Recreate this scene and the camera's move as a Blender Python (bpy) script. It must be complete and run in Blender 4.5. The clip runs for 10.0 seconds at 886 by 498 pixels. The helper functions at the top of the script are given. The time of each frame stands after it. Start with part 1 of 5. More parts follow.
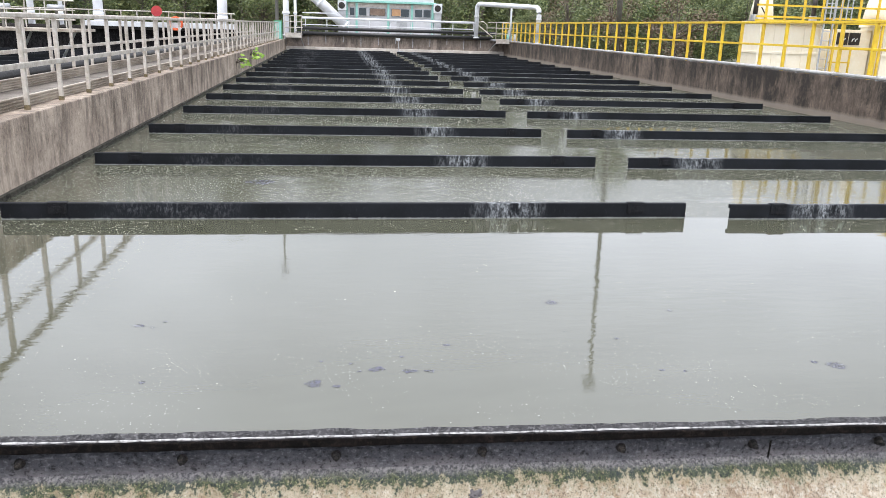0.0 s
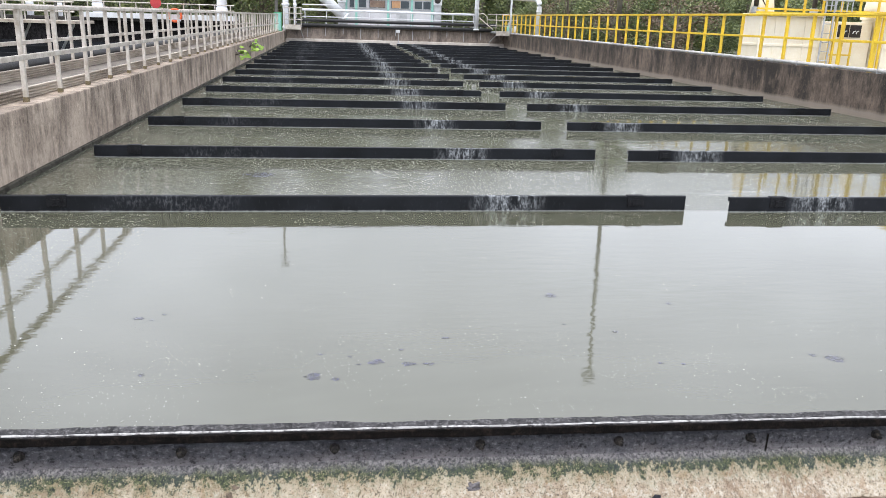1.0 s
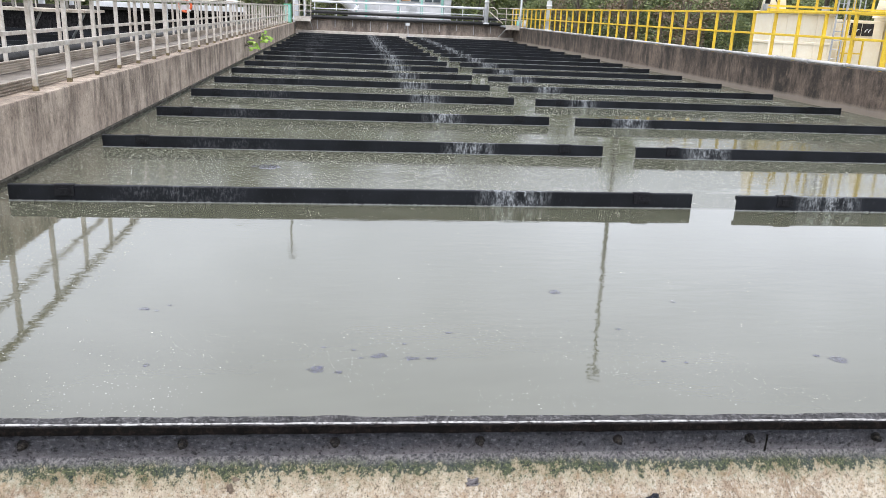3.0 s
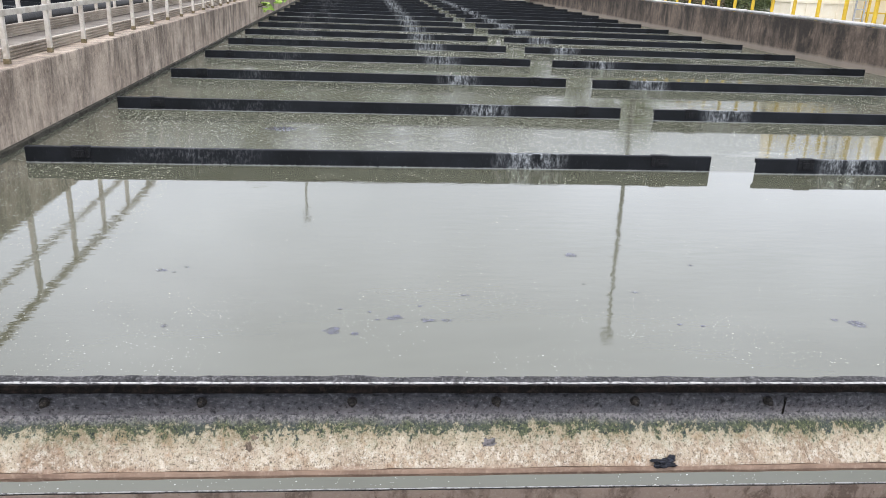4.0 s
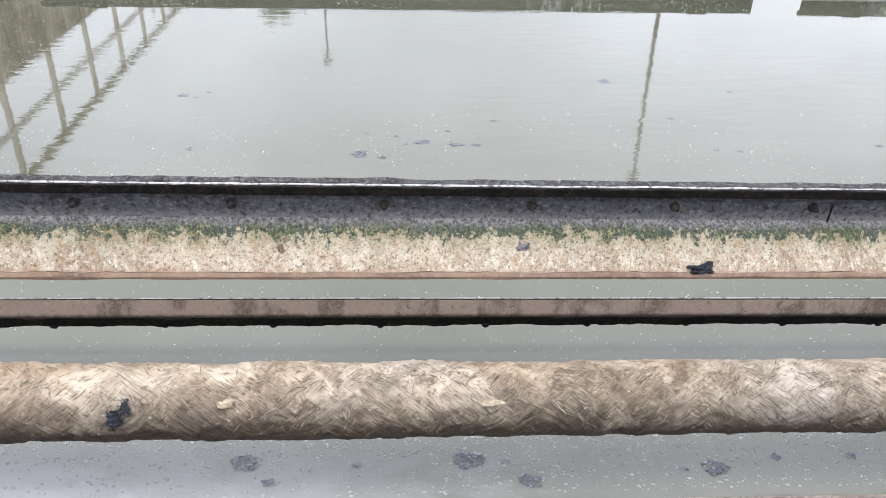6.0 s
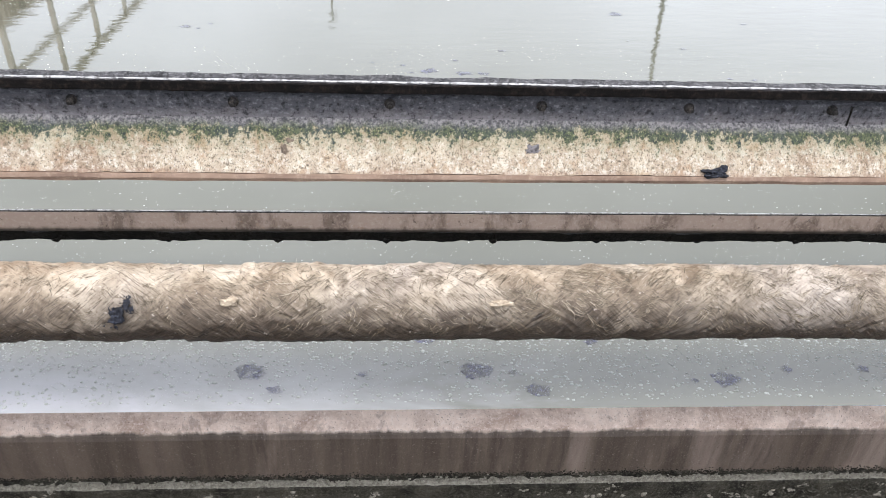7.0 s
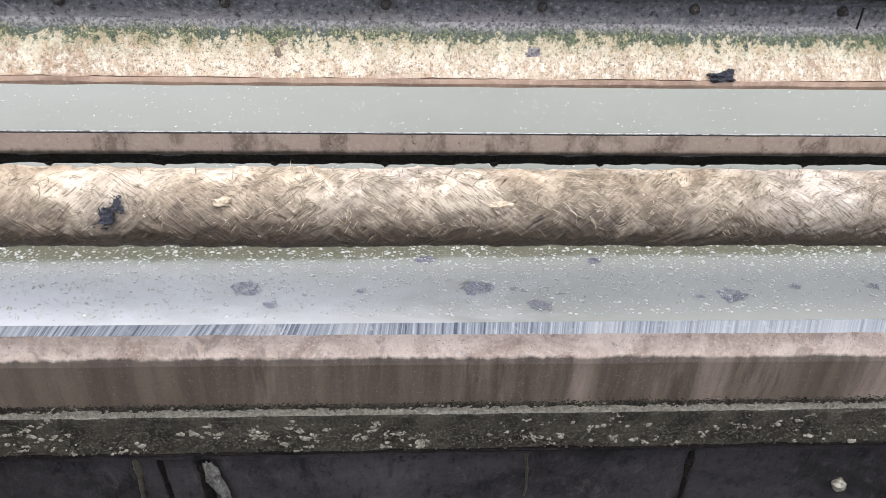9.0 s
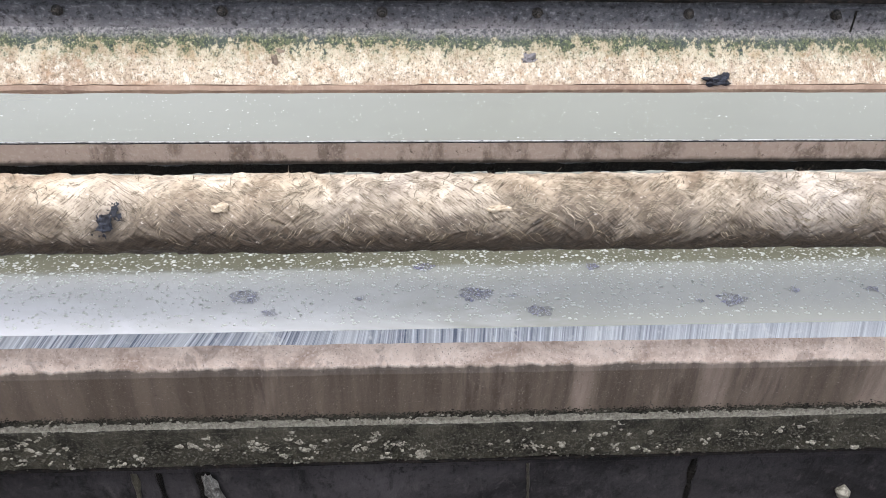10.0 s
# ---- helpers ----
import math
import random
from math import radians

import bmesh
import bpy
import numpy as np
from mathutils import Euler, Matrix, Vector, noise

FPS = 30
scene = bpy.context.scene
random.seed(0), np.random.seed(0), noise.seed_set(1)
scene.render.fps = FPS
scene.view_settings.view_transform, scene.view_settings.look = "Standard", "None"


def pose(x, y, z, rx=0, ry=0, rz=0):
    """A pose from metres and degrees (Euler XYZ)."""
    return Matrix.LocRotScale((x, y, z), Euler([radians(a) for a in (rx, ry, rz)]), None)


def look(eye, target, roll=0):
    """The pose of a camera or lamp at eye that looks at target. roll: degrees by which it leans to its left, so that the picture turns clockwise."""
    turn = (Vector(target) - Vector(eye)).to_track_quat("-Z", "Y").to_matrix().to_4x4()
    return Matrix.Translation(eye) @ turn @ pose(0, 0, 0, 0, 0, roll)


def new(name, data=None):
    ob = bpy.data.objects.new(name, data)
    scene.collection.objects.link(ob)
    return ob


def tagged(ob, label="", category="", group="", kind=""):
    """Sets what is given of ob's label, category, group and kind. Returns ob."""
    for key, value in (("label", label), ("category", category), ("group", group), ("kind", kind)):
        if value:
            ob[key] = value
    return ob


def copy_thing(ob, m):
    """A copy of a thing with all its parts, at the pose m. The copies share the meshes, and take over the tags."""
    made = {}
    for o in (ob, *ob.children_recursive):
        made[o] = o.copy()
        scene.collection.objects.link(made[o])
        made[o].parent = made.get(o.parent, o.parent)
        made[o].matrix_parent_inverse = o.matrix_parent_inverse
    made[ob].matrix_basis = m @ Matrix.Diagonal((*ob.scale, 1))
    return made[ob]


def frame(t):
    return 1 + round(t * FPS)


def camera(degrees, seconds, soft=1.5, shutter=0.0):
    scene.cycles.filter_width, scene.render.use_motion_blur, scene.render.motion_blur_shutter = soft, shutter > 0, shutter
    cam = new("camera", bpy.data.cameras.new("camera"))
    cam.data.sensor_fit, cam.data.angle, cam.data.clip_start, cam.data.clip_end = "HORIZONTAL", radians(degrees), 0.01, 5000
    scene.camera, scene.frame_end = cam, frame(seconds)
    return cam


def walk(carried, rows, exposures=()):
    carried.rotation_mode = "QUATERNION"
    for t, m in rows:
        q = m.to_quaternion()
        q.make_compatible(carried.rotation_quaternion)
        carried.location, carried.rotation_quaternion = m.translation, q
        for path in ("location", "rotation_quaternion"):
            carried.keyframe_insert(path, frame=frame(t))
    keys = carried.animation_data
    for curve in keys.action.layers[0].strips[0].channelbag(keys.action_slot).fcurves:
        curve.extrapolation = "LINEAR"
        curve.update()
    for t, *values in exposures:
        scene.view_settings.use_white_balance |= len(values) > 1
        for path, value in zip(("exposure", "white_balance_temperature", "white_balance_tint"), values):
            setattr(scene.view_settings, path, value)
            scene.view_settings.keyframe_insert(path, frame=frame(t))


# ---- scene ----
cam = camera(59.3, 10.0, soft=0.6)
# seconds, x, y, z, yaw, pitch, roll
PATH = [
    (0, -0.367, -1.888, 1.762, -8.000, -15.907, -1.772),
    (0.5, -0.365, -1.885, 1.762, -8.020, -16.163, -1.787),
    (1, -0.363, -1.888, 1.765, -8.028, -16.456, -1.823),
    (1.5, -0.359, -1.893, 1.768, -8.065, -16.600, -2.058),
    (2, -0.355, -1.893, 1.769, -8.134, -16.589, -2.376),
    (2.5, -0.352, -1.896, 1.776, -7.963, -16.698, -2.517),
    (4, -0.358, -1.881, 1.762, -6.528, -19.645, -2.365),
    (4.5, -0.377, -1.867, 1.739, -6.405, -22.795, -2.573),
    (5, -0.381, -1.854, 1.710, -6.042, -26.031, -2.612),
    (5.5, -0.378, -1.847, 1.682, -5.504, -29.093, -2.192),
    (7, -0.381, -1.903, 1.454, -4.683, -33.614, -1.727),
    (7.5, -0.373, -1.925, 1.403, -4.449, -35.560, -1.604),
    (8, -0.364, -1.975, 1.294, -4.127, -34.651, -1.389),
    (8.5, -0.364, -1.981, 1.269, -4.172, -35.079, -1.337),
    (9, -0.364, -1.980, 1.253, -4.209, -34.534, -1.108),
    (9.5, -0.364, -1.986, 1.238, -4.254, -33.676, -0.849),
    (10, -0.363, -1.998, 1.224, -4.268, -33.169, -0.557),
]


def held(x, y, z, yaw, pitch, roll):
    turn = Matrix.Rotation(radians(yaw), 4, "Z") @ Matrix.Rotation(radians(90 + pitch), 4, "X") @ Matrix.Rotation(radians(-roll), 4, "Z")
    return Matrix.Translation((x, y, z)) @ turn


walk(cam, [(t, held(*p)) for t, *p in PATH],
     exposures=[(0, 0.24), (4, 0.22), (5.5, 0.36), (7.0, 0.50), (7.5, 0.58), (8.0, 0.76), (10, 0.70)])

# ---- light: bright overcast sky with a veiled sun ----
SUN_UP, SUN_TURN = radians(70), radians(214)
world = bpy.data.worlds.new("sky")
scene.world = world
world.use_nodes = True
wn = world.node_tree.nodes
wl = world.node_tree.links
wn.clear()
sky = wn.new("ShaderNodeTexSky")
sky.sky_type, sky.sun_disc, sky.sun_elevation, sky.sun_rotation = "NISHITA", False, SUN_UP, SUN_TURN
sky.air_density, sky.dust_density, sky.ozone_density = 1.0, 4.0, 1.0
cloud = wn.new("ShaderNodeMix")
cloud.data_type = "RGBA"
cloud.inputs["Factor"].default_value = 0.8
cloud.inputs["B"].default_value = (8.4, 8.68, 9.5, 1)
wl.new(sky.outputs["Color"], cloud.inputs["A"])
drift = wn.new("ShaderNodeTexNoise")
drift.inputs["Scale"].default_value, drift.inputs["Detail"].default_value = 2.2, 4
veil = wn.new("ShaderNodeMapRange")
for key, v in (("From Min", 0.3), ("From Max", 0.7), ("To Min", 0.80), ("To Max", 1.20)):
    veil.inputs[key].default_value = v
wl.new(drift.outputs["Fac"], veil.inputs["Value"])
tone = wn.new("ShaderNodeVectorMath")
tone.operation = "SCALE"
wl.new(cloud.outputs["Result"], tone.inputs[0])
wl.new(veil.outputs["Result"], tone.inputs["Scale"])
bg = wn.new("ShaderNodeBackground")
bg.inputs["Strength"].default_value = 0.19
wl.new(tone.outputs[0], bg.inputs["Color"])
wo = wn.new("ShaderNodeOutputWorld")
wl.new(bg.outputs[0], wo.inputs["Surface"])
sun = bpy.data.lights.new("sun", "SUN")
sun.energy, sun.angle, sun.color = 2.4, radians(20), (1.0, 0.985, 0.97)
sun_ob = new("sun", sun)
sun_ob.matrix_world = look((0, 0, 30), (0.20 * 30, 0.30 * 30, 0))


# ---- materials ----
def ramp(nt, stops):
    n = nt.nodes.new("ShaderNodeValToRGB")
    e = n.color_ramp.elements
    while len(e) < len(stops):
        e.new(0.5)
    for el, (p, c) in zip(e, stops):
        el.position = p
        el.color = (*c, 1) if len(c) == 3 else c
    return n


def rgb_noise(nt, vec, scale, detail=6, rough=0.6, distort=0.0):
    n = nt.nodes.new("ShaderNodeTexNoise")
    n.inputs["Scale"].default_value, n.inputs["Detail"].default_value = scale, detail
    n.inputs["Roughness"].default_value, n.inputs["Distortion"].default_value = rough, distort
    nt.links.new(vec, n.inputs["Vector"])
    return n.outputs["Fac"]


def stretched(nt, s, own=False):
    """World position, or the object's own coordinates, stretched."""
    g = nt.nodes.new("ShaderNodeTexCoord" if own else "ShaderNodeNewGeometry")
    m = nt.nodes.new("ShaderNodeVectorMath")
    m.operation = "MULTIPLY"
    m.inputs[1].default_value = s
    nt.links.new(g.outputs["Object" if own else "Position"], m.inputs[0])
    return m.outputs[0]


def mixc(nt, fac, a, b, mode="MIX"):
    n = nt.nodes.new("ShaderNodeMix")
    n.data_type, n.blend_type = "RGBA", mode
    for key, v in (("Factor", fac), ("A", a), ("B", b)):
        if isinstance(v, (int, float)):
            n.inputs[key].default_value = v
        elif isinstance(v, tuple):
            n.inputs[key].default_value = (*v, 1)
        else:
            nt.links.new(v, n.inputs[key])
    return n.outputs["Result"]


def shade(nt, fac, lo, hi, a=0.0, b=1.0):
    n = nt.nodes.new("ShaderNodeMapRange")
    for key, v in (("From Min", lo), ("From Max", hi), ("To Min", a), ("To Max", b)):
        n.inputs[key].default_value = v
    nt.links.new(fac, n.inputs["Value"])
    return n.outputs["Result"]


def start(name):
    m = bpy.data.materials.new(name)
    m.use_nodes = True
    return m, m.node_tree, m.node_tree.nodes["Principled BSDF"]


def finish(nt, p, colour, rough, height=None, bump=0.3, dist=0.01):
    nt.links.new(colour, p.inputs["Base Color"])
    if isinstance(rough, (int, float)):
        p.inputs["Roughness"].default_value = rough
    else:
        nt.links.new(rough, p.inputs["Roughness"])
    if height is not None:
        b = nt.nodes.new("ShaderNodeBump")
        b.inputs["Strength"].default_value, b.inputs["Distance"].default_value = bump, dist
        nt.links.new(height, b.inputs["Height"])
        nt.links.new(b.outputs[0], p.inputs["Normal"])


def surf(name, base, dark, light, big=1.5, fine=25, stretch=(1, 1, 1), rough=(0.5, 0.9), bump=0.3, dist=0.01, metal=0.0, lo=0.38, hi=0.62):
    """A worn surface: large stains between dark and base, fine grain towards light."""
    m, nt, p = start(name)
    v = stretched(nt, stretch)
    f1 = rgb_noise(nt, v, big, 5, 0.65, 0.3)
    f2 = rgb_noise(nt, stretched(nt, (1, 1, 1)), fine, 6, 0.7)
    c = mixc(nt, shade(nt, f1, lo, hi), dark, base)
    c = mixc(nt, shade(nt, f2, 0.5, 0.75, 0, 0.8), c, light)
    finish(nt, p, c, shade(nt, f1, 0.3, 0.7, rough[1], rough[0]), f2, bump, dist)
    p.inputs["Metallic"].default_value = metal
    return m


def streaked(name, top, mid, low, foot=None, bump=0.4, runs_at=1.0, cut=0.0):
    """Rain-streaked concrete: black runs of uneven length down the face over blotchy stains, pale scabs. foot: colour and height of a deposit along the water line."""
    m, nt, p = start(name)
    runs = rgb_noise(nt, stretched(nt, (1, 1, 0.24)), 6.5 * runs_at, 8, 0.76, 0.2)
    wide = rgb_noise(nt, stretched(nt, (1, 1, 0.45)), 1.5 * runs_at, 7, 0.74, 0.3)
    broad = rgb_noise(nt, stretched(nt, (0.6, 0.6, 1.2)), 0.9, 7, 0.7, 0.5)
    spots = rgb_noise(nt, stretched(nt, (1, 1, 0.7)), 14, 7, 0.8, 0.3)
    grain = rgb_noise(nt, stretched(nt, (1, 1, 0.8)), 34, 6, 0.75)
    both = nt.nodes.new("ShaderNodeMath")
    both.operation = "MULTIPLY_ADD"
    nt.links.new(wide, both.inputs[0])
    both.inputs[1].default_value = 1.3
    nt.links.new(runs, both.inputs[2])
    c = mixc(nt, shade(nt, broad, 0.36, 0.64), mid, top)
    c = mixc(nt, shade(nt, spots, 0.55, 0.66, 0, 0.75), c, (top[0] * 1.25, top[1] * 1.23, top[2] * 1.18))
    c = mixc(nt, shade(nt, spots, 0.45, 0.35, 0, 0.85), c, (mid[0] * 0.55, mid[1] * 0.53, mid[2] * 0.5))
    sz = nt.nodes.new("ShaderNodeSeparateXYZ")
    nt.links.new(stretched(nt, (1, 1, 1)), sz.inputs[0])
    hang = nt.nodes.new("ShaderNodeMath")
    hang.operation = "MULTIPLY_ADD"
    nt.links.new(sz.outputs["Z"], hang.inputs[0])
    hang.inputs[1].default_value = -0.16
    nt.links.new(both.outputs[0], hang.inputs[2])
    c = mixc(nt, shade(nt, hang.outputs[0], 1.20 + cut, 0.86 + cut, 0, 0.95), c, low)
    c = mixc(nt, shade(nt, runs, 0.60, 0.74, 0, 0.5), c, (top[0] * 1.3, top[1] * 1.27, top[2] * 1.22))
    c = mixc(nt, shade(nt, grain, 0.55, 0.68, 0, 0.35), c, (top[0] * 1.3, top[1] * 1.27, top[2] * 1.22))
    c = mixc(nt, shade(nt, grain, 0.45, 0.33, 0, 0.5), c, low)
    if foot:
        sep = nt.nodes.new("ShaderNodeSeparateXYZ")
        nt.links.new(stretched(nt, (1, 1, 1)), sep.inputs[0])
        line = nt.nodes.new("ShaderNodeMath")
        line.operation = "MULTIPLY_ADD"
        nt.links.new(wide, line.inputs[0])
        line.inputs[1].default_value = -0.5 * foot[1]
        nt.links.new(sep.outputs["Z"], line.inputs[2])
        c = mixc(nt, shade(nt, line.outputs[0], 0.45 * foot[1], 0.95 * foot[1], 0.8, 0), c, foot[0])
    finish(nt, p, c, shade(nt, runs, 0.3, 0.7, 0.7, 0.95), grain, bump, 0.006)
    return m


M = {}
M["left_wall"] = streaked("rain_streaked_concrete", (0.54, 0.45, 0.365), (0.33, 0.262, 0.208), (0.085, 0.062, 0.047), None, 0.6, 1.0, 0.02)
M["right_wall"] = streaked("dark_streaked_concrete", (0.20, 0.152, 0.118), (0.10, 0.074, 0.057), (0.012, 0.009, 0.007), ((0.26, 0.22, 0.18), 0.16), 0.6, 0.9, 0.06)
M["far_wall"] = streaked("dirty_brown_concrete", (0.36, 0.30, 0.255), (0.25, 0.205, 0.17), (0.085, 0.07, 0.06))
M["coping"] = surf("worn_coping_concrete", (0.42, 0.36, 0.31), (0.22, 0.18, 0.15), (0.52, 0.47, 0.42), 2.5, 45)
M["pale_ledge"] = surf("pale_ledge_concrete", (0.62, 0.57, 0.52), (0.42, 0.37, 0.33), (0.72, 0.69, 0.65), 2, 30)
M["alu"] = surf("weathered_aluminium", (0.64, 0.60, 0.55), (0.42, 0.37, 0.31), (0.74, 0.71, 0.67), 4, 30, rough=(0.4, 0.6), bump=0.08, metal=0.25)
M["toe"] = surf("dull_ribbed_aluminium", (0.47, 0.41, 0.34), (0.22, 0.18, 0.14), (0.58, 0.53, 0.46), 2, 25, (1, 0.4, 1), rough=(0.4, 0.6), bump=0.1, metal=0.2)
M["deck"] = surf("dirty_walkway_concrete", (0.17, 0.145, 0.12), (0.09, 0.075, 0.062), (0.26, 0.23, 0.20), 1.2, 30)
M["yellow"] = surf("yellow_rail_paint", (0.80, 0.55, 0.03), (0.62, 0.40, 0.03), (0.84, 0.62, 0.08), 2.5, 20, rough=(0.35, 0.55), bump=0.05)
M["white_pipe"] = surf("white_pipe_paint", (0.72, 0.74, 0.77), (0.58, 0.59, 0.61), (0.8, 0.81, 0.83), 1.5, 20, rough=(0.35, 0.5), bump=0.04)
M["grey_pipe"] = surf("grey_plastic_pipe", (0.50, 0.50, 0.51), (0.36, 0.34, 0.32), (0.58, 0.58, 0.58), 2, 20, rough=(0.4, 0.6), bump=0.05)
M["black_pipe"] = surf("black_plastic_pipe", (0.022, 0.022, 0.024), (0.012, 0.012, 0.013), (0.06, 0.06, 0.06), 3, 25, rough=(0.3, 0.5), bump=0.08)
M["cream"] = surf("cream_tank_panels", (0.88, 0.81, 0.66), (0.80, 0.71, 0.55), (0.90, 0.86, 0.75), 0.9, 12, rough=(0.35, 0.55), bump=0.03)
M["teal"] = surf("teal_frame_paint", (0.30, 0.60, 0.53), (0.22, 0.48, 0.42), (0.38, 0.66, 0.59), 2, 15, rough=(0.4, 0.6), bump=0.05)
M["grey_panel"] = surf("grey_wall_panel", (0.60, 0.60, 0.63), (0.50, 0.50, 0.53), (0.66, 0.66, 0.68), 0.8, 12, rough=(0.5, 0.7), bump=0.05)
M["blind"] = surf("orange_blind_cloth", (0.52, 0.30, 0.16), (0.42, 0.22, 0.10), (0.58, 0.38, 0.22), 2, 20, bump=0.1)
M["glass"] = surf("dark_window_glass", (0.03, 0.05, 0.06), (0.02, 0.03, 0.04), (0.04, 0.06, 0.07), 2, 10, rough=(0.06, 0.1), bump=0.0)
M["orange"] = surf("orange_ring_plastic", (0.75, 0.14, 0.04), (0.62, 0.1, 0.03), (0.78, 0.2, 0.08), 3, 20, rough=(0.4, 0.6), bump=0.05)
M["red"] = surf("red_sign_paint", (0.50, 0.05, 0.05), (0.40, 0.03, 0.04), (0.55, 0.09, 0.08), 3, 20, rough=(0.4, 0.6), bump=0.05)
M["green"] = surf("green_cabinet_paint", (0.05, 0.28, 0.13), (0.03, 0.18, 0.09), (0.1, 0.34, 0.18), 3, 20, rough=(0.4, 0.6), bump=0.05)
M["dark"] = surf("dark_fan_metal", (0.03, 0.025, 0.022), (0.015, 0.012, 0.012), (0.06, 0.05, 0.045), 3, 20)
M["galv"] = surf("galvanised_steel", (0.50, 0.51, 0.53), (0.36, 0.37, 0.39), (0.6, 0.61, 0.62), 3, 25, rough=(0.35, 0.55), bump=0.05, metal=0.4)
M["soil"] = surf("grassy_soil", (0.10, 0.11, 0.05), (0.06, 0.05, 0.035), (0.16, 0.15, 0.08), 0.3, 6, bump=0.5, dist=0.05)
M["bark"] = surf("grey_bark", (0.14, 0.11, 0.09), (0.06, 0.05, 0.04), (0.2, 0.17, 0.14), 4, 30, (1, 1, 0.2), bump=0.6, dist=0.02)
M["mast"] = surf("weathered_grey_mast", (0.16, 0.155, 0.14), (0.10, 0.095, 0.085), (0.22, 0.21, 0.19), 1.5, 20, rough=(0.45, 0.65), bump=0.05)
M["mossy"] = surf("moss_browned_metal", (0.20, 0.15, 0.085), (0.10, 0.085, 0.04), (0.30, 0.24, 0.15), 20, 80)


def leaf_material(name, a, b, c):
    m, nt, p = start(name)
    g = nt.nodes.new("ShaderNodeNewGeometry")
    o = nt.nodes.new("ShaderNodeObjectInfo")
    r = ramp(nt, [(0.0, a), (0.55, b), (1.0, c)])
    nt.links.new(g.outputs["Random Per Island"], r.inputs[0])
    col = mixc(nt, shade(nt, o.outputs["Random"], 0, 1, 0.0, 0.30), r.outputs[0], (0.10, 0.085, 0.03))
    finish(nt, p, col, 0.6)
    return m


M["leaf"] = leaf_material("tree_leaves", (0.050, 0.078, 0.034), (0.115, 0.160, 0.060), (0.25, 0.285, 0.105))
M["dry_leaf"] = leaf_material("dry_shrub_leaves", (0.07, 0.05, 0.03), (0.14, 0.09, 0.06), (0.22, 0.17, 0.12))
M["fresh_leaf"] = leaf_material("fresh_green_leaves", (0.16, 0.30, 0.03), (0.25, 0.42, 0.05), (0.36, 0.50, 0.10))


def water_material():
    """Murky grey-green water: cloudy body under a smooth, faintly rippled surface, with fine foam dots farther out."""
    m, nt, p = start("murky_water")
    v = stretched(nt, (1, 1, 1))
    cloudy = rgb_noise(nt, stretched(nt, (0.5, 1, 1)), 0.5, 4, 0.6, 0.6)
    body = mixc(nt, shade(nt, cloudy, 0.35, 0.65), (0.066, 0.067, 0.045), (0.094, 0.095, 0.070))
    def specks(scale, a, b):
        vor = nt.nodes.new("ShaderNodeTexVoronoi")
        vor.inputs["Scale"].default_value = scale
        nt.links.new(v, vor.inputs["Vector"])
        return shade(nt, vor.outputs["Distance"], a, b, 1, 0)

    both = nt.nodes.new("ShaderNodeMath")
    both.operation = "MAXIMUM"
    nt.links.new(specks(23, 0.10, 0.16), both.inputs[0])
    nt.links.new(specks(8.5, 0.085, 0.115), both.inputs[1])
    dots = both.outputs[0]
    patch = rgb_noise(nt, stretched(nt, (0.8, 1, 1)), 0.9, 4, 0.6)
    sep = nt.nodes.new("ShaderNodeSeparateXYZ")
    nt.links.new(v, sep.inputs[0])
    far = shade(nt, sep.outputs["Y"], 5.25, 5.35)
    mul = nt.nodes.new("ShaderNodeMath")
    mul.operation = "MULTIPLY"
    nt.links.new(dots, mul.inputs[0])
    nt.links.new(shade(nt, patch, 0.32, 0.46), mul.inputs[1])
    mul2 = nt.nodes.new("ShaderNodeMath")
    mul2.operation = "MULTIPLY"
    nt.links.new(mul.outputs[0], mul2.inputs[0])
    nt.links.new(far, mul2.inputs[1])
    # foam and the sky's reflection on the overflow pool, painted into the body colour
    milky_sheen = nt.nodes.new("ShaderNodeMath")
    milky_sheen.operation = "MULTIPLY"
    nt.links.new(shade(nt, sep.outputs["Y"], -0.05, -0.30), milky_sheen.inputs[0])
    swirl = nt.nodes.new("ShaderNodeMath")
    swirl.operation = "MULTIPLY_ADD"
    nt.links.new(rgb_noise(nt, stretched(nt, (1, 2, 1)), 2.2, 5, 0.6, 1.0), swirl.inputs[0])
    swirl.inputs[1].default_value = -2.2
    nt.links.new(sep.outputs["X"], swirl.inputs[2])
    nt.links.new(shade(nt, swirl.outputs[0], -0.9, -2.5, 0.08, 1.0), milky_sheen.inputs[1])
    body = mixc(nt, shade(nt, milky_sheen.outputs[0], 0, 1, 0, 0.7), body, (0.36, 0.36, 0.39))
    col = mixc(nt, mul2.outputs[0], body, (0.62, 0.62, 0.55))
    ripple = rgb_noise(nt, stretched(nt, (0.6, 2.0, 1)), 4.5, 4, 0.62)
    fine = rgb_noise(nt, stretched(nt, (0.8, 1.3, 1)), 8, 2, 0.5)
    calm = rgb_noise(nt, stretched(nt, (0.6, 1, 1)), 0.35, 2, 0.5)
    h = nt.nodes.new("ShaderNodeMath")
    h.operation = "MULTIPLY"
    nt.links.new(ripple, h.inputs[0])
    nt.links.new(shade(nt, calm, 0.4, 0.7, 0.15, 1.0), h.inputs[1])
    wave = nt.nodes.new("ShaderNodeMath")
    wave.operation = "MULTIPLY_ADD"
    nt.links.new(fine, wave.inputs[0])
    wave.inputs[1].default_value = 0.13
    nt.links.new(h.outputs[0], wave.inputs[2])
    still = shade(nt, sep.outputs["X"], 0.6, 4.5, 1.0, 0.25)
    rough = nt.nodes.new("ShaderNodeMath")
    rough.operation = "MULTIPLY"
    nt.links.new(far, rough.inputs[0])
    nt.links.new(still, rough.inputs[1])
